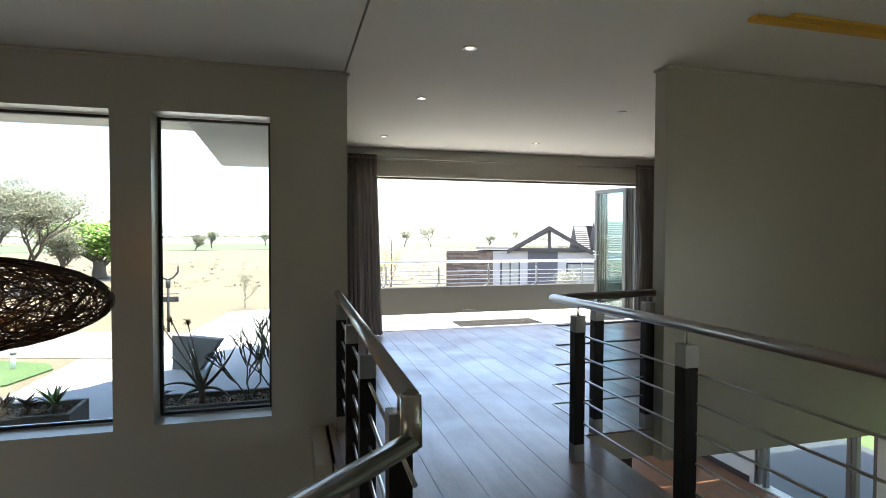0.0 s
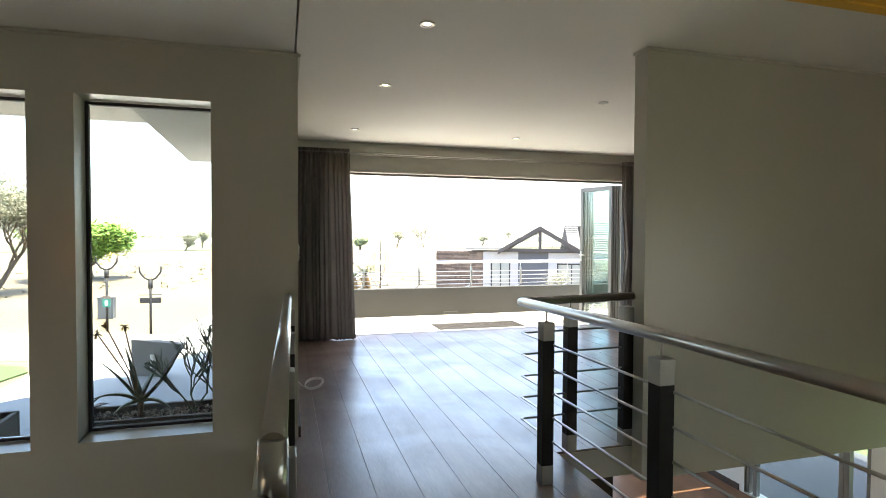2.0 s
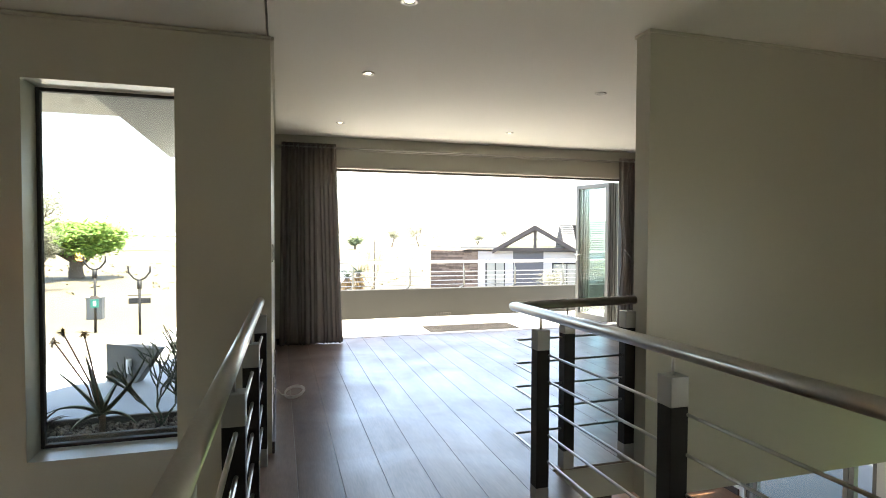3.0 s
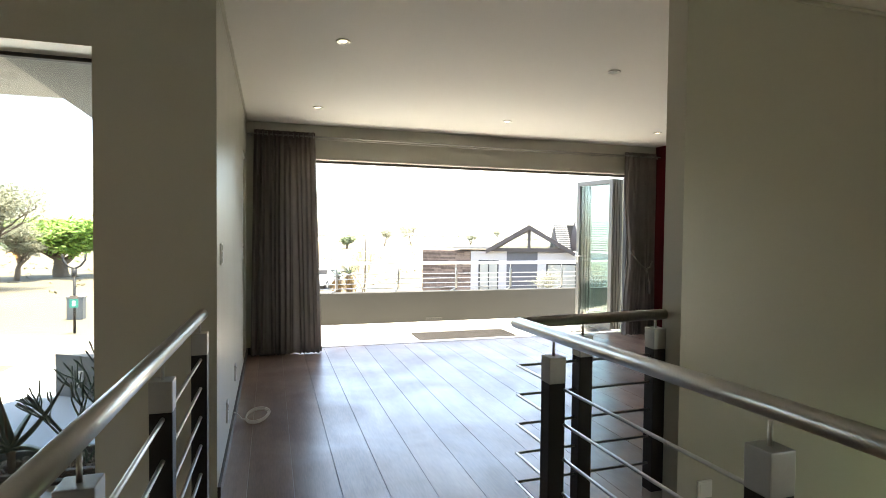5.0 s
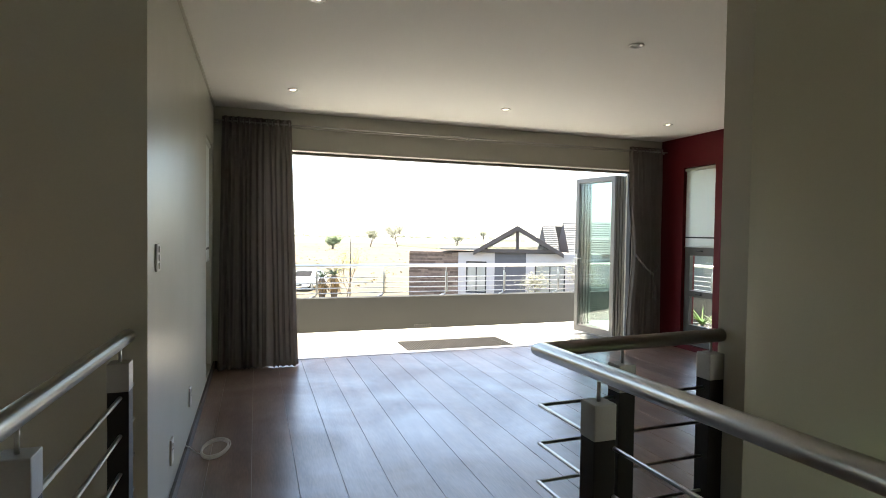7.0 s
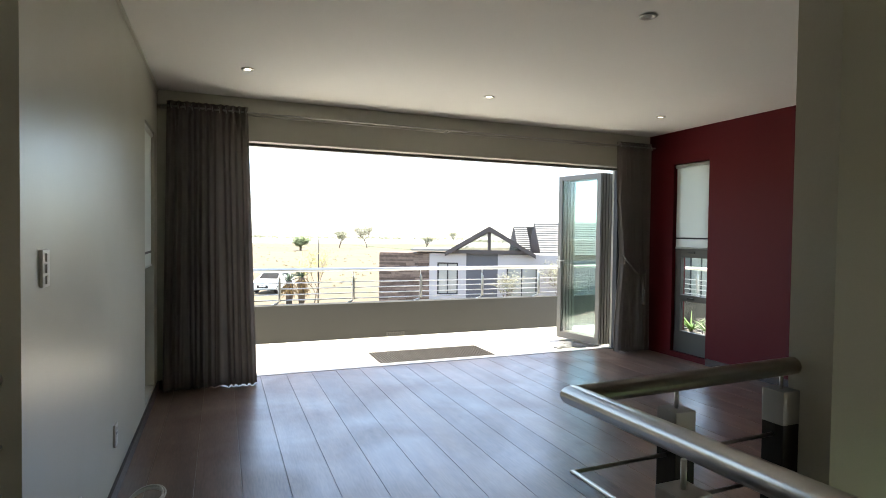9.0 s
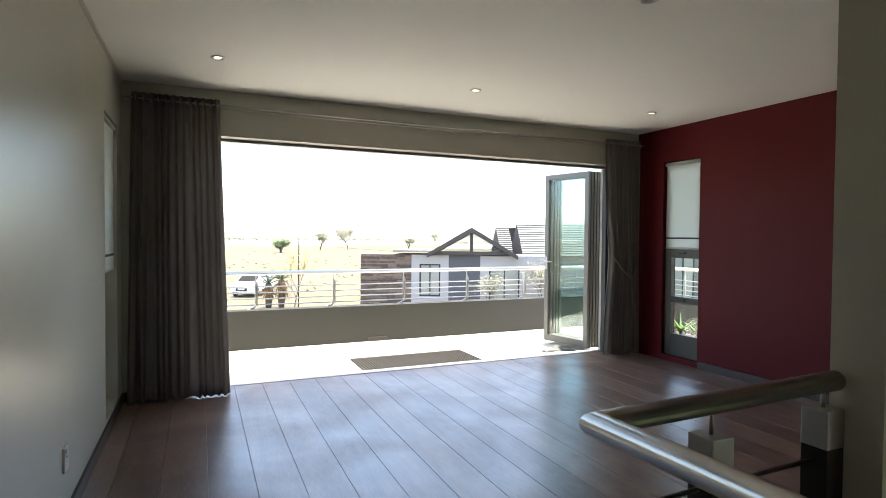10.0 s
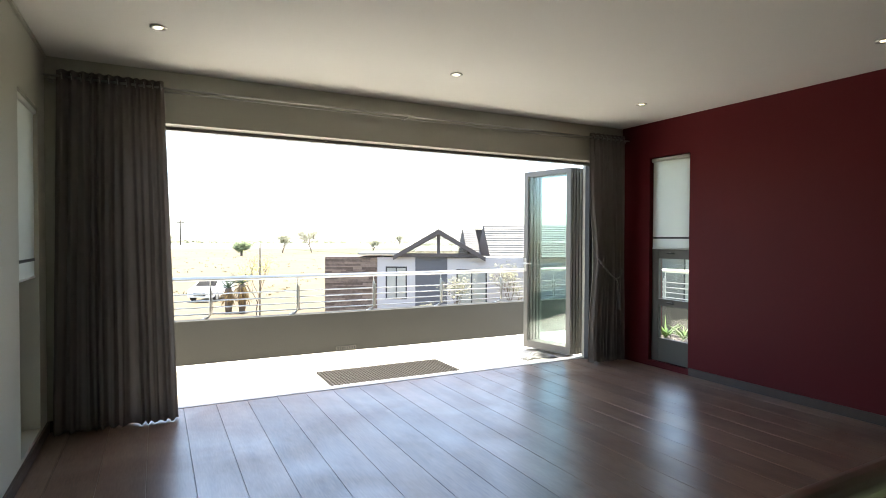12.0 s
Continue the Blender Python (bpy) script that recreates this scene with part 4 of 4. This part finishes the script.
def planter(x0, x1, y0, y1, z0, z1, label):
    t = thing("planter", label, "planter")
    w = 0.035
    part("front_panel", bx(x0, x1, y0, y0 + w, z0, z1, bevel=0.008), M_PLANTER, t)
    part("back_panel", bx(x0, x1, y1 - w, y1, z0, z1, bevel=0.008), M_PLANTER, t)
    part("end_panel", bx(x0, x0 + w, y0 + w, y1 - w, z0, z1 - 0.002, bevel=0.008), M_PLANTER, t)
    part("end_panel", bx(x1 - w, x1, y0 + w, y1 - w, z0, z1 - 0.002, bevel=0.008), M_PLANTER, t)
    part("soil", bx(x0 + w, x1 - w, y0 + w, y1 - w, z0 + 0.02, z1 - 0.07), M_BASE, t)
    rnd = random.Random(round(x0 * 100))
    bm = bmesh.new()
    n = int((x1 - x0) * (y1 - y0) * 1500)
    for k in range(n):
        r = rnd.uniform(0.010, 0.022)
        m = Matrix.Translation((rnd.uniform(x0 + w + r, x1 - w - r), rnd.uniform(y0 + w + r, y1 - w - r), z1 - 0.066 + rnd.uniform(0, 0.03))) @ Euler((rnd.uniform(0, 3), rnd.uniform(0, 3), rnd.uniform(0, 3))).to_matrix().to_4x4() @ Matrix.Diagonal((1.3, 1, 0.7, 1))
        bmesh.ops.create_icosphere(bm, subdivisions=1, radius=r, matrix=m)
    pb = part("pebbles", bm, M_PEBBLE, t, "loose mixed pebbles")
    pb["kind"] = "stuff"


planter(-0.98, 0.12, 4.36, 4.74, -0.38, 0.10, "long charcoal trough planter filled with pebbles")
planter(-2.75, -1.52, 4.62, 5.04, -0.38, 0.03, "long charcoal trough planter filled with pebbles")
ALOE_LEAVES = (((-0.6, -0.1, 1), 0.40, 0.4), ((-0.28, 0.2, 1), 0.40, 0.1), ((0.62, -0.1, 0.45), 0.50, -0.9), ((-1, 0.1, 0.75), 0.36, 1.2), ((1, -0.2, 0.45), 0.26, 1.5), ((-0.9, -0.4, 0.2), 0.20, 1.2), ((0.35, 0.5, 1), 0.30, 0.3))
aloe(-0.59, 4.52, 0.06, 0, 0.40, 0.034, M_ALOE, 3, "dusky aloe with dried flower heads in the planter", ((-0.27, 0.03, 0.60), (-0.21, 0.0, 0.66), (-0.10, 0.02, 0.65)), leaves=ALOE_LEAVES, stem=0.14)
aloe(-0.93, 4.55, 0.06, 9, 0.16, 0.018, M_ALOEP, 5, "small dark rosette succulent in the planter", name="succulent")
pencil_plant(-0.25, 4.55, 0.07, 0.60, 8, "leafless pencil-stemmed succulent bush in the planter")
pencil_plant(-0.03, 4.56, 0.07, 0.80, 9, "leafless pencil-stemmed succulent bush in the planter")
aloe(-2.02, 4.82, -0.02, 14, 0.13, 0.022, M_ALOEP, 6, "dark purple rosette succulent in the planter", curl=0.3, name="succulent")
aloe(-1.88, 4.84, -0.02, 14, 0.12, 0.022, M_ALOEP, 7, "dark purple rosette succulent in the planter", curl=0.3, name="succulent")
aloe(-1.70, 4.84, -0.02, 14, 0.22, 0.018, M_ALOEG, 8, "spiky green aloe in the planter", curl=0.25)

# side terrace planter seen through the slot window
planter(6.25, 6.62, 5.6, 7.6, -0.05, 0.20, "pale low planter box on the side terrace")
for k, y in enumerate((6.55, 6.85, 7.15, 7.4)):
    aloe(6.43, y, 0.13, 13, 0.30, 0.016, M_ALOEG, 60 + k, "bright green strappy plant in the terrace planter", curl=0.5)

# wedge wall with a lamp on the flat roof
wd = thing("wedge_wall", "grey rendered wedge-shaped wall with a small tube lamp", "wall")
bm = bmesh.new()
pr = [(-1.40, -0.38), (-1.06, -0.38), (-0.79, 0.03), (-1.40, 0.06)]
fr = [bm.verts.new((x, 7.50 - 0.5 * (x + 1.0), z)) for x, z in pr]
bk = [bm.verts.new((x + 0.05, 7.62 - 0.5 * (x + 1.0), z)) for x, z in pr]
bm.faces.new(fr)
bm.faces.new(bk[::-1])
for i in range(4):
    bm.faces.new((fr[i], bk[i], bk[(i + 1) % 4], fr[(i + 1) % 4]))
part("body", bm, M_GREYW, wd)
part("lamp_tube", tb([(-1.13, 7.53, -0.26), (-1.13, 7.53, -0.10)], 0.03, 12), M_PLASTIC, wd, "white tube wall lamp")


def fork_pole(x, y, h, label, plate):
    """Street pole with a U-shaped fork top."""
    t = thing("street_pole", label, "pole", m=Matrix.Translation((x, y, GROUND)))
    part("shaft", tb([(0, 0, -0.02), (0, 0, h - 0.75)], 0.055, 10), M_POLE, t)
    part("collar", tb([(0, 0, h - 0.95), (0, 0, h - 0.6)], 0.10, 10), M_POLE, t)
    part("fork", tb([(-0.42 + 0.0, 0, h), (-0.40, 0, h - 0.25), (-0.22, 0, h - 0.5), (0, 0, h - 0.6), (0.22, 0, h - 0.5), (0.40, 0, h - 0.25), (0.42, 0, h)], 0.04, 8), M_POLE, t)
    if plate == "name":
        part("name_board", bx(-0.42, 0.42, -0.03, 0.03, h - 1.58, h - 1.34, bevel=0.02), M_POLE, t, "dark street name board")
        part("cross_bar", tb([(-0.45, 0, h - 1.22), (0.45, 0, h - 1.22)], 0.018, 6), M_POLE, t)
    else:
        sg = part("sign_board", bx(-0.16, 0.16, -0.09, -0.06, h - 2.22, h - 1.86, bevel=0.01), M_SIGNG, t, "green sign panel")
        part("sign_top", bx(-0.16, 0.16, -0.088, -0.062, h - 1.855, h - 1.72, bevel=0.006), M_STONE, t, "brown upper sign panel")
        part("sign_mark", bx(-0.06, 0.06, -0.097, -0.091, h - 2.15, h - 1.93), M_PLASTIC, sg, "plain white mark")


fork_pole(-5.1, 26.4, 2.9, "dark bronze forked pole with a street name board", "name")
fork_pole(-7.06, 27.5, 3.3, "dark bronze forked pole with a green sign", "sign")
ub = thing("utility_box", "grey green metal utility cabinet beside the road", "utility box")
part("cabinet", bx(-8.55, -7.85, 31.4, 31.9, GROUND - 0.02, GROUND + 1.05, bevel=0.02), M_GREYW, ub)
part("lid", bx(-8.60, -7.80, 31.35, 31.95, GROUND + 1.05, GROUND + 1.1, bevel=0.01), M_GREYW, ub)
bo = thing("bollard_light", "short white bollard light on the lawn", "bollard")
part("post", tb([(-8.4, 20.3, GROUND + 0.03), (-8.4, 20.3, GROUND + 0.5)], 0.07, 12), M_PLASTIC, bo)
part("cap", tb([(-8.4, 20.3, GROUND + 0.5), (-8.4, 20.3, GROUND + 0.58)], 0.09, 12), M_GREYW, bo)
for x, y in ((5.0, 330), (13.0, 335)):
    py = thing("pylon", "slender far-off power line pole", "pylon")
    part("mast", tb([(x, y, GROUND), (x, y, 11)], [0.4, 0.25], 6), M_POLE, py)
    part("arm", bx(x - 2, x + 2, y - 0.1, y + 0.1, 9.3, 9.7), M_POLE, py)


bm = bmesh.new()
rnd = random.Random(31)
for k in range(1600):
    a, d = rnd.uniform(-0.75, 1.0), 46 + 190 * rnd.random() ** 1.2
    x, y = d * math.sin(a), d * math.cos(a)
    if noise.noise((x * 0.03, y * 0.03, 0)) < -0.1:
        continue
    leaf_quads(bm, Vector((x, y, GROUND + 0.08)), 0.16, 4, 0.16, rnd, 0.3)
tagged(part("veld_tufts", bm, M_TUFT), "scattered dry tufts of olive tan veld grass", "grass", kind="stuff")


# ---- neighbouring house ----
def neighbour():
    H = thing("neighbour_house", "modern single-storey house with stone cladding and a glazed gable", "house", m=pose(15.42, 30.39, GROUND, 0, 0, -27.4))
    stone = part("stone_wall", bx(-6.6, -3.68, 0.02, 3.0, 0, 3.28), M_STONE, H, "dark brown stacked stone wall")
    wl = part("wall", wall_open(-3.68, -1.55, 0.0, 0.25, 0, 3.28, [(-3.22, -2.02, 0.9, 2.75)]), M_HOUSEW, H, "pale lilac grey plastered wall")
    part("wall", bx(-3.68, -1.55, 2.5, 3.0, 0, 3.28), M_BLUEGREY, H)
    part("wall", bx(-1.55, 0.25, 0.03, 3.0, 0, 3.34), M_BLUEGREY, H, "blue grey painted wall")
    part("wall", wall_open(0.25, 4.5, 0.0, 0.25, 0, 3.25, [(0.76, 2.48, 0.0, 2.62)]), M_HOUSEW, H, "pale lilac grey plastered wall")
    part("wall", bx(0.25, 4.5, 2.5, 3.0, 0, 3.2), M_BLUEGREY, H)
    for x0, x1, z0, z1 in ((-3.22, -2.02, 0.9, 2.75), (0.76, 2.48, 0.0, 2.62)):
        w = new("window")
        w.parent = H
        f = 0.08
        part("frame", bx(x0, x0 + f, 0.06, 0.16, z0, z1), M_DARKALU, w)
        part("frame", bx(x1 - f, x1, 0.06, 0.16, z0, z1), M_DARKALU, w)
        part("frame", bx(x0 + f, x1 - f, 0.06, 0.16, z1 - f, z1), M_DARKALU, w)
        part("frame", bx(x0 + f, x1 - f, 0.06, 0.16, z0, z0 + f), M_DARKALU, w)
        part("frame", bx((x0 + x1) / 2 - 0.03, (x0 + x1) / 2 + 0.03, 0.06, 0.16, z0 + f, z1 - f), M_DARKALU, w)
        part("pane", bx(x0 + f, x1 - f, 0.10, 0.115, z0 + f, z1 - f), M_PANE, w)
    part("roof", bx(-4.7, -2.4, -0.35, 3.2, 3.42, 3.54), M_SLAB, H, "thin flat roof slab")
    part("roof", bx(-6.6, 4.5, 0.3, 3.0, 3.2, 3.27), M_SLAB, H)
    g = new("gable")
    g.parent = H
    ax, az, lx, lz, rx, rz = -0.25, 4.85, -2.75, 3.38, 2.35, 3.30
    for (x, z) in ((lx, lz), (rx, rz)):
        bm = bmesh.new()
        q = [(ax, az), (x, z), (x, z - 0.24), (ax, az - 0.30)]
        a = [bm.verts.new((u, -0.5, v)) for u, v in q]
        b = [bm.verts.new((u, 5.5, v)) for u, v in q]
        bm.faces.new(a)
        bm.faces.new(b[::-1])
        for i in range(4):
            bm.faces.new((a[i], b[i], b[(i + 1) % 4], a[(i + 1) % 4]))
        part("roof_slope", bm, M_TIMBER, g, "dark pitched roof slope with bargeboard")
    part("tie_beam", bx(lx + 0.4, rx - 0.4, -0.3, -0.1, 3.30, 3.50), M_TIMBER, g)
    part("king_post", bx(ax - 0.09, ax + 0.09, -0.3, -0.1, 3.50, 4.6), M_TIMBER, g)
    bm = bmesh.new()
    bm.faces.new([bm.verts.new((u, 0.6, v)) for u, v in ((lx + 0.6, 3.5), (rx - 0.6, 3.5), (ax, 4.6))])
    bmesh.ops.solidify(bm, geom=list(bm.faces), thickness=0.02)
    part("gable_glass", bm, M_GLASS, g)
    W = new("wing")
    W.parent = H
    W.matrix_basis = Matrix.Translation((2.85, 2.6, 0)) @ Matrix.Rotation(radians(11), 4, 'Z') @ Matrix.Translation((-2.62, -2.6, 0))
    part("wall", bx(3.2, 12.0, 3.2, 8.5, 0, 3.3), M_HOUSEW, W)
    for x0, d, top in ((1.75, 5.0, 4.95), (2.62, 2.9, 5.15)):
        bm = bmesh.new()
        q = [(d - 0.3, 3.2), (d + 2.9, 3.2), (d + 1.3, top)]
        a = [bm.verts.new((x0, u, v)) for u, v in q]
        b = [bm.verts.new((x0 + 0.25, u, v)) for u, v in q]
        bm.faces.new(a)
        bm.faces.new(b[::-1])
        for i in range(3):
            bm.faces.new((a[i], b[i], b[(i + 1) % 3], a[(i + 1) % 3]))
        part("gable_end", bm, M_TIMBER, W, "dark timber gable end")
        n = 14
        for k in range(n):
            y0, y1 = d - 0.4 + (1.7 / n) * k, d - 0.4 + (1.7 / n) * (k + 1.25)
            z0, z1 = 3.15 + (top - 3.1) / n * k, 3.15 + (top - 3.1) / n * (k + 1.25)
            bm = bmesh.new()
            xe = 12.3 if x0 > 2 else 2.62
            f4 = [bm.verts.new(p) for p in ((x0, y0, z0 + 0.06), (xe, y0, z0 + 0.06), (xe, y1, z1), (x0, y1, z1), (x0, y0, z0), (xe, y0, z0))]
            bm.faces.new((f4[0], f4[1], f4[2], f4[3]))
            bm.faces.new((f4[0], f4[1], f4[5], f4[4]))
            part("tile_course", bm, M_ROOFT, W)
        bm = bmesh.new()
        bm.faces.new([bm.verts.new(p) for p in ((x0, d + 3.1, 3.1), (12.3, d + 3.1, 3.1), (12.3, d + 1.3, top), (x0, d + 1.3, top))])
        bmesh.ops.solidify(bm, geom=list(bm.faces), thickness=0.08)
        part("back_slope", bm, M_ROOFT, W)
    # stacked stone courses
    rnd = random.Random(2)
    z = 0.02
    while z < 3.2:
        h = rnd.choice((0.08, 0.10, 0.13))
        x = -6.62
        while x < -3.7:
            l = rnd.uniform(0.4, 1.3)
            part("stone", bx(x, min(x + l, -3.69) - 0.012, 0.02 - rnd.uniform(0.015, 0.06), 0.04, z, min(z + h, 3.26) - 0.012), M_STONE, stone)
            x += l
        z += h
    return H


neighbour()
tree(14.9, 28.2, 3.2, 0.6, 51, M_LEAFO, "slender garden shrub before the house wall", size=0.07, dense=7, levels=4, trunk=0.04, low=0.25, name="shrub")
tree(17.9, 27.3, 3.6, 0.8, 53, M_LEAFO, "open garden tree before the house wall", size=0.07, dense=8, levels=4, trunk=0.05, low=0.28)
tree(13.0, 27.5, 1.3, 0.9, 54, M_LEAFO, "low olive green garden shrub", size=0.08, dense=10, levels=3, trunk=0.03, low=0.3, name="shrub")


def side_house():
    H = thing("house", "pale grey rendered house beyond the garden lawn", "house", m=pose(21.0, 18.2, GROUND, 0, 0, -50))
    part("wall", wall_open(-3.5, 4.0, 0, 0.25, 0, 4.1, [(-2.4, -1.5, 0.9, 3.6), (-0.6, 0.3, 0.9, 3.6), (1.2, 2.6, 0.9, 3.6)]), M_GREYW, H)
    part("side_wall", bx(-3.5, -3.25, 0.25, 6.0, 0, 4.1), M_GREYW, H)
    part("side_wall", bx(3.75, 4.0, 0.25, 6.0, 0, 4.1), M_GREYW, H)
    part("back_wall", bx(-3.25, 3.75, 5.75, 6.0, 0, 4.1), M_GREYW, H)
    part("roof", bx(-3.9, 4.4, -0.5, 6.4, 4.1, 4.3, bevel=0.02), M_SLAB, H, "flat concrete roof slab")
    for x0, x1 in ((-2.4, -1.5), (-0.6, 0.3), (1.2, 2.6)):
        w = new("window")
        w.parent = H
        for a, b in ((x0, x0 + 0.07), (x1 - 0.07, x1), ((x0 + x1) / 2 - 0.03, (x0 + x1) / 2 + 0.03)):
            part("frame", bx(a, b, 0.06, 0.14, 0.9, 3.6), M_DARKALU, w)
        part("pane", bx(x0 + 0.07, x1 - 0.07, 0.10, 0.115, 0.9, 3.6), M_PANE, w)


side_house()


def spiky(x, y, s, label):
    t = aloe(x, y, GROUND + 0.9 * s, 26, 0.6 * s, 0.05, M_ALOE, round(x * 10), label, curl=0.5, name="tree_aloe")
    part("trunk", tb([(0, 0, -0.9 * s - 0.02), (0.03, 0, -0.4 * s), (0, 0, 0.08)], [0.16, 0.24, 0.18], 9), M_BARK, t, "trunk wrapped in dead leaves")
    rnd = random.Random(round(y * 10))
    bm = bmesh.new()
    for k in range(60):
        a = rnd.uniform(0, 6.28)
        blade(bm, (0.1 * math.cos(a), 0.1 * math.sin(a), rnd.uniform(-0.3, 0.05) * s), (math.cos(a), math.sin(a), rnd.uniform(-1.2, 0.1)), 0.45 * s, 0.04, 1.6, 4)
    part("dead_skirt", bm, M_FLOWER, t, "skirt of dead brown leaves")


spiky(4.80, 36.6, 1.5, "spiky tree aloe with a skirt of dead brown leaves")
spiky(5.50, 36.3, 1.75, "spiky tree aloe with a skirt of dead brown leaves")


def car(x, y, turn):
    c = thing("car", "white parked hatchback car beside the road", "car", m=pose(x, y, GROUND + 0.02, 0, 0, turn))
    L, W = 3.9, 0.84
    prof = [(-1.95, .32), (-1.95, .72), (-1.80, .88), (-1.05, .98), (-0.40, 1.42), (0.9, 1.46), (1.65, 1.05), (1.92, .95), (1.95, .35)]
    bm = bmesh.new()
    rows = []
    for sgn, k in ((-1, 0.93), (-1, 1.0), (1, 1.0), (1, 0.93)):
        rows.append([bm.verts.new((px, sgn * W * (0.82 if pz > 1.2 else 1.0) * (k if pz < 0.5 else 1), pz)) for px, pz in prof])
    bm.faces.new(rows[1])
    bm.faces.new(rows[2][::-1])
    n = len(prof)
    for i in range(n):
        bm.faces.new((rows[1][i], rows[1][(i + 1) % n], rows[2][(i + 1) % n], rows[2][i]))
    for r in (rows[0], rows[3]):
        for v in r:
            bm.verts.remove(v)
    bmesh.ops.bevel(bm, geom=list(bm.edges), offset=0.06, segments=2, affect='EDGES')
    body = part("body", bm, M_CAR, c)
    for px in (-1.2, 1.2):
        for sy in (-1, 1):
            w = part("wheel", tb([(px, sy * 0.66, 0.31), (px, sy * 0.85, 0.31)], 0.31, 20), M_TYRE, c, "black tyre")
            part("rim", tb([(px, sy * 0.84, 0.31), (px, sy * 0.862, 0.31)], 0.19, 14), M_CAP, w, "alloy rim")
    bm = bmesh.new()
    bm.faces.new([bm.verts.new(p) for p in ((-1.02, -0.70, 1.02), (-1.02, 0.70, 1.02), (-0.45, 0.62, 1.40), (-0.45, -0.62, 1.40))])
    bmesh.ops.solidify(bm, geom=list(bm.faces), thickness=0.03)
    part("windscreen", bm, M_DARK, c, "dark windscreen")
    for sy in (-1, 1):
        bm = bmesh.new()
        bm.faces.new([bm.verts.new(p) for p in ((-0.75, sy * 0.80, 1.02), (1.35, sy * 0.80, 1.06), (0.85, sy * 0.715, 1.38), (-0.35, sy * 0.715, 1.36))])
        bmesh.ops.solidify(bm, geom=list(bm.faces), thickness=0.03)
        part("side_window", bm, M_DARK, c, "dark side window")
        part("headlight", bx(-1.965, -1.85, sy * 0.62 - 0.16, sy * 0.62 + 0.16, 0.68, 0.82, bevel=0.03), M_GLASS, c)
    part("grille", bx(-1.97, -1.93, -0.4, 0.4, 0.42, 0.62, bevel=0.015), M_DARK, c)
    part("number_plate", bx(-1.98, -1.965, -0.24, 0.24, 0.50, 0.60), M_PLASTIC, c)


car(4.59, 44.5, 62)

# ---- floor boards, last ----
bm0 = {}


def board(x0, x1, y0, y1, parent):
    key = (round(x1 - x0, 3), round(y1 - y0, 3))
    if key not in bm0:
        bm0[key] = mesh_of("plank", bx(0, key[0], 0, key[1], 0, 0.014, bevel=0.0012), M_PLANK)
    ob = new("plank", bm0[key])
    ob.location = (x0, y0, -0.014)
    ob.parent = parent


fl = tagged(new("floor"), "dark brown wide-board laminate floor", "floor", kind="structure")
rnd = random.Random(5)
G = 0.0025
for k in range(-8, 25):
    x0, x1 = 0.618 + 0.2365 * k, 0.618 + 0.2365 * (k + 1) - G
    a, b = max(x0, LX - 0.1), min(x1, RX)
    if b - a > 0.02:
        top = 7.612 if b < 5.42 and a > 0.95 else FY
        y = 3.31 if a >= 1.86 else 1.32
        board(a, b, y, top, fl)
    a, b = max(x0, -1.09), min(x1, 1.86)
    if b - a > 0.02:
        y = -3.88
        lim = 1.32 if a >= 0.33 else min(1.20, 1.18 + (a - 0.33) * 0.98)
        if a < 0.33:
            e0, e1 = 1.20 + (a - 0.33) * 0.98, 1.20 + (min(b, 0.34) - 0.33) * 0.98
            ob = part("plank", flat([(a, y), (b, y), (b, e1), (a, e0)], -0.014, 0.0), M_PLANK, fl)
        elif b <= LX - 0.1 or a < LX - 0.1:
            board(a, b, y, lim, fl)
        else:
            board(a, b, y, -1.2, fl)
            board(a, b, -1.1988, 1.3188, fl)
board(0.34, LX - 0.1035, 1.21, WY - 0.001, fl)

# balcony tiles
bt = tagged(new("balcony_floor"), "pale sunlit balcony tiles", "floor", kind="structure")
tile = mesh_of("tile", bx(0, 0.596, 0, 0.403, 0, 0.0085, bevel=0.0015), M_TILE)
for i in range(12):
    for j in range(4):
        ob = new("tile", tile)
        ob.location = (0.40 + 0.6 * i, DY + 0.024 + 0.4065 * j - 0.0015, -0.037)
        ob.parent = bt
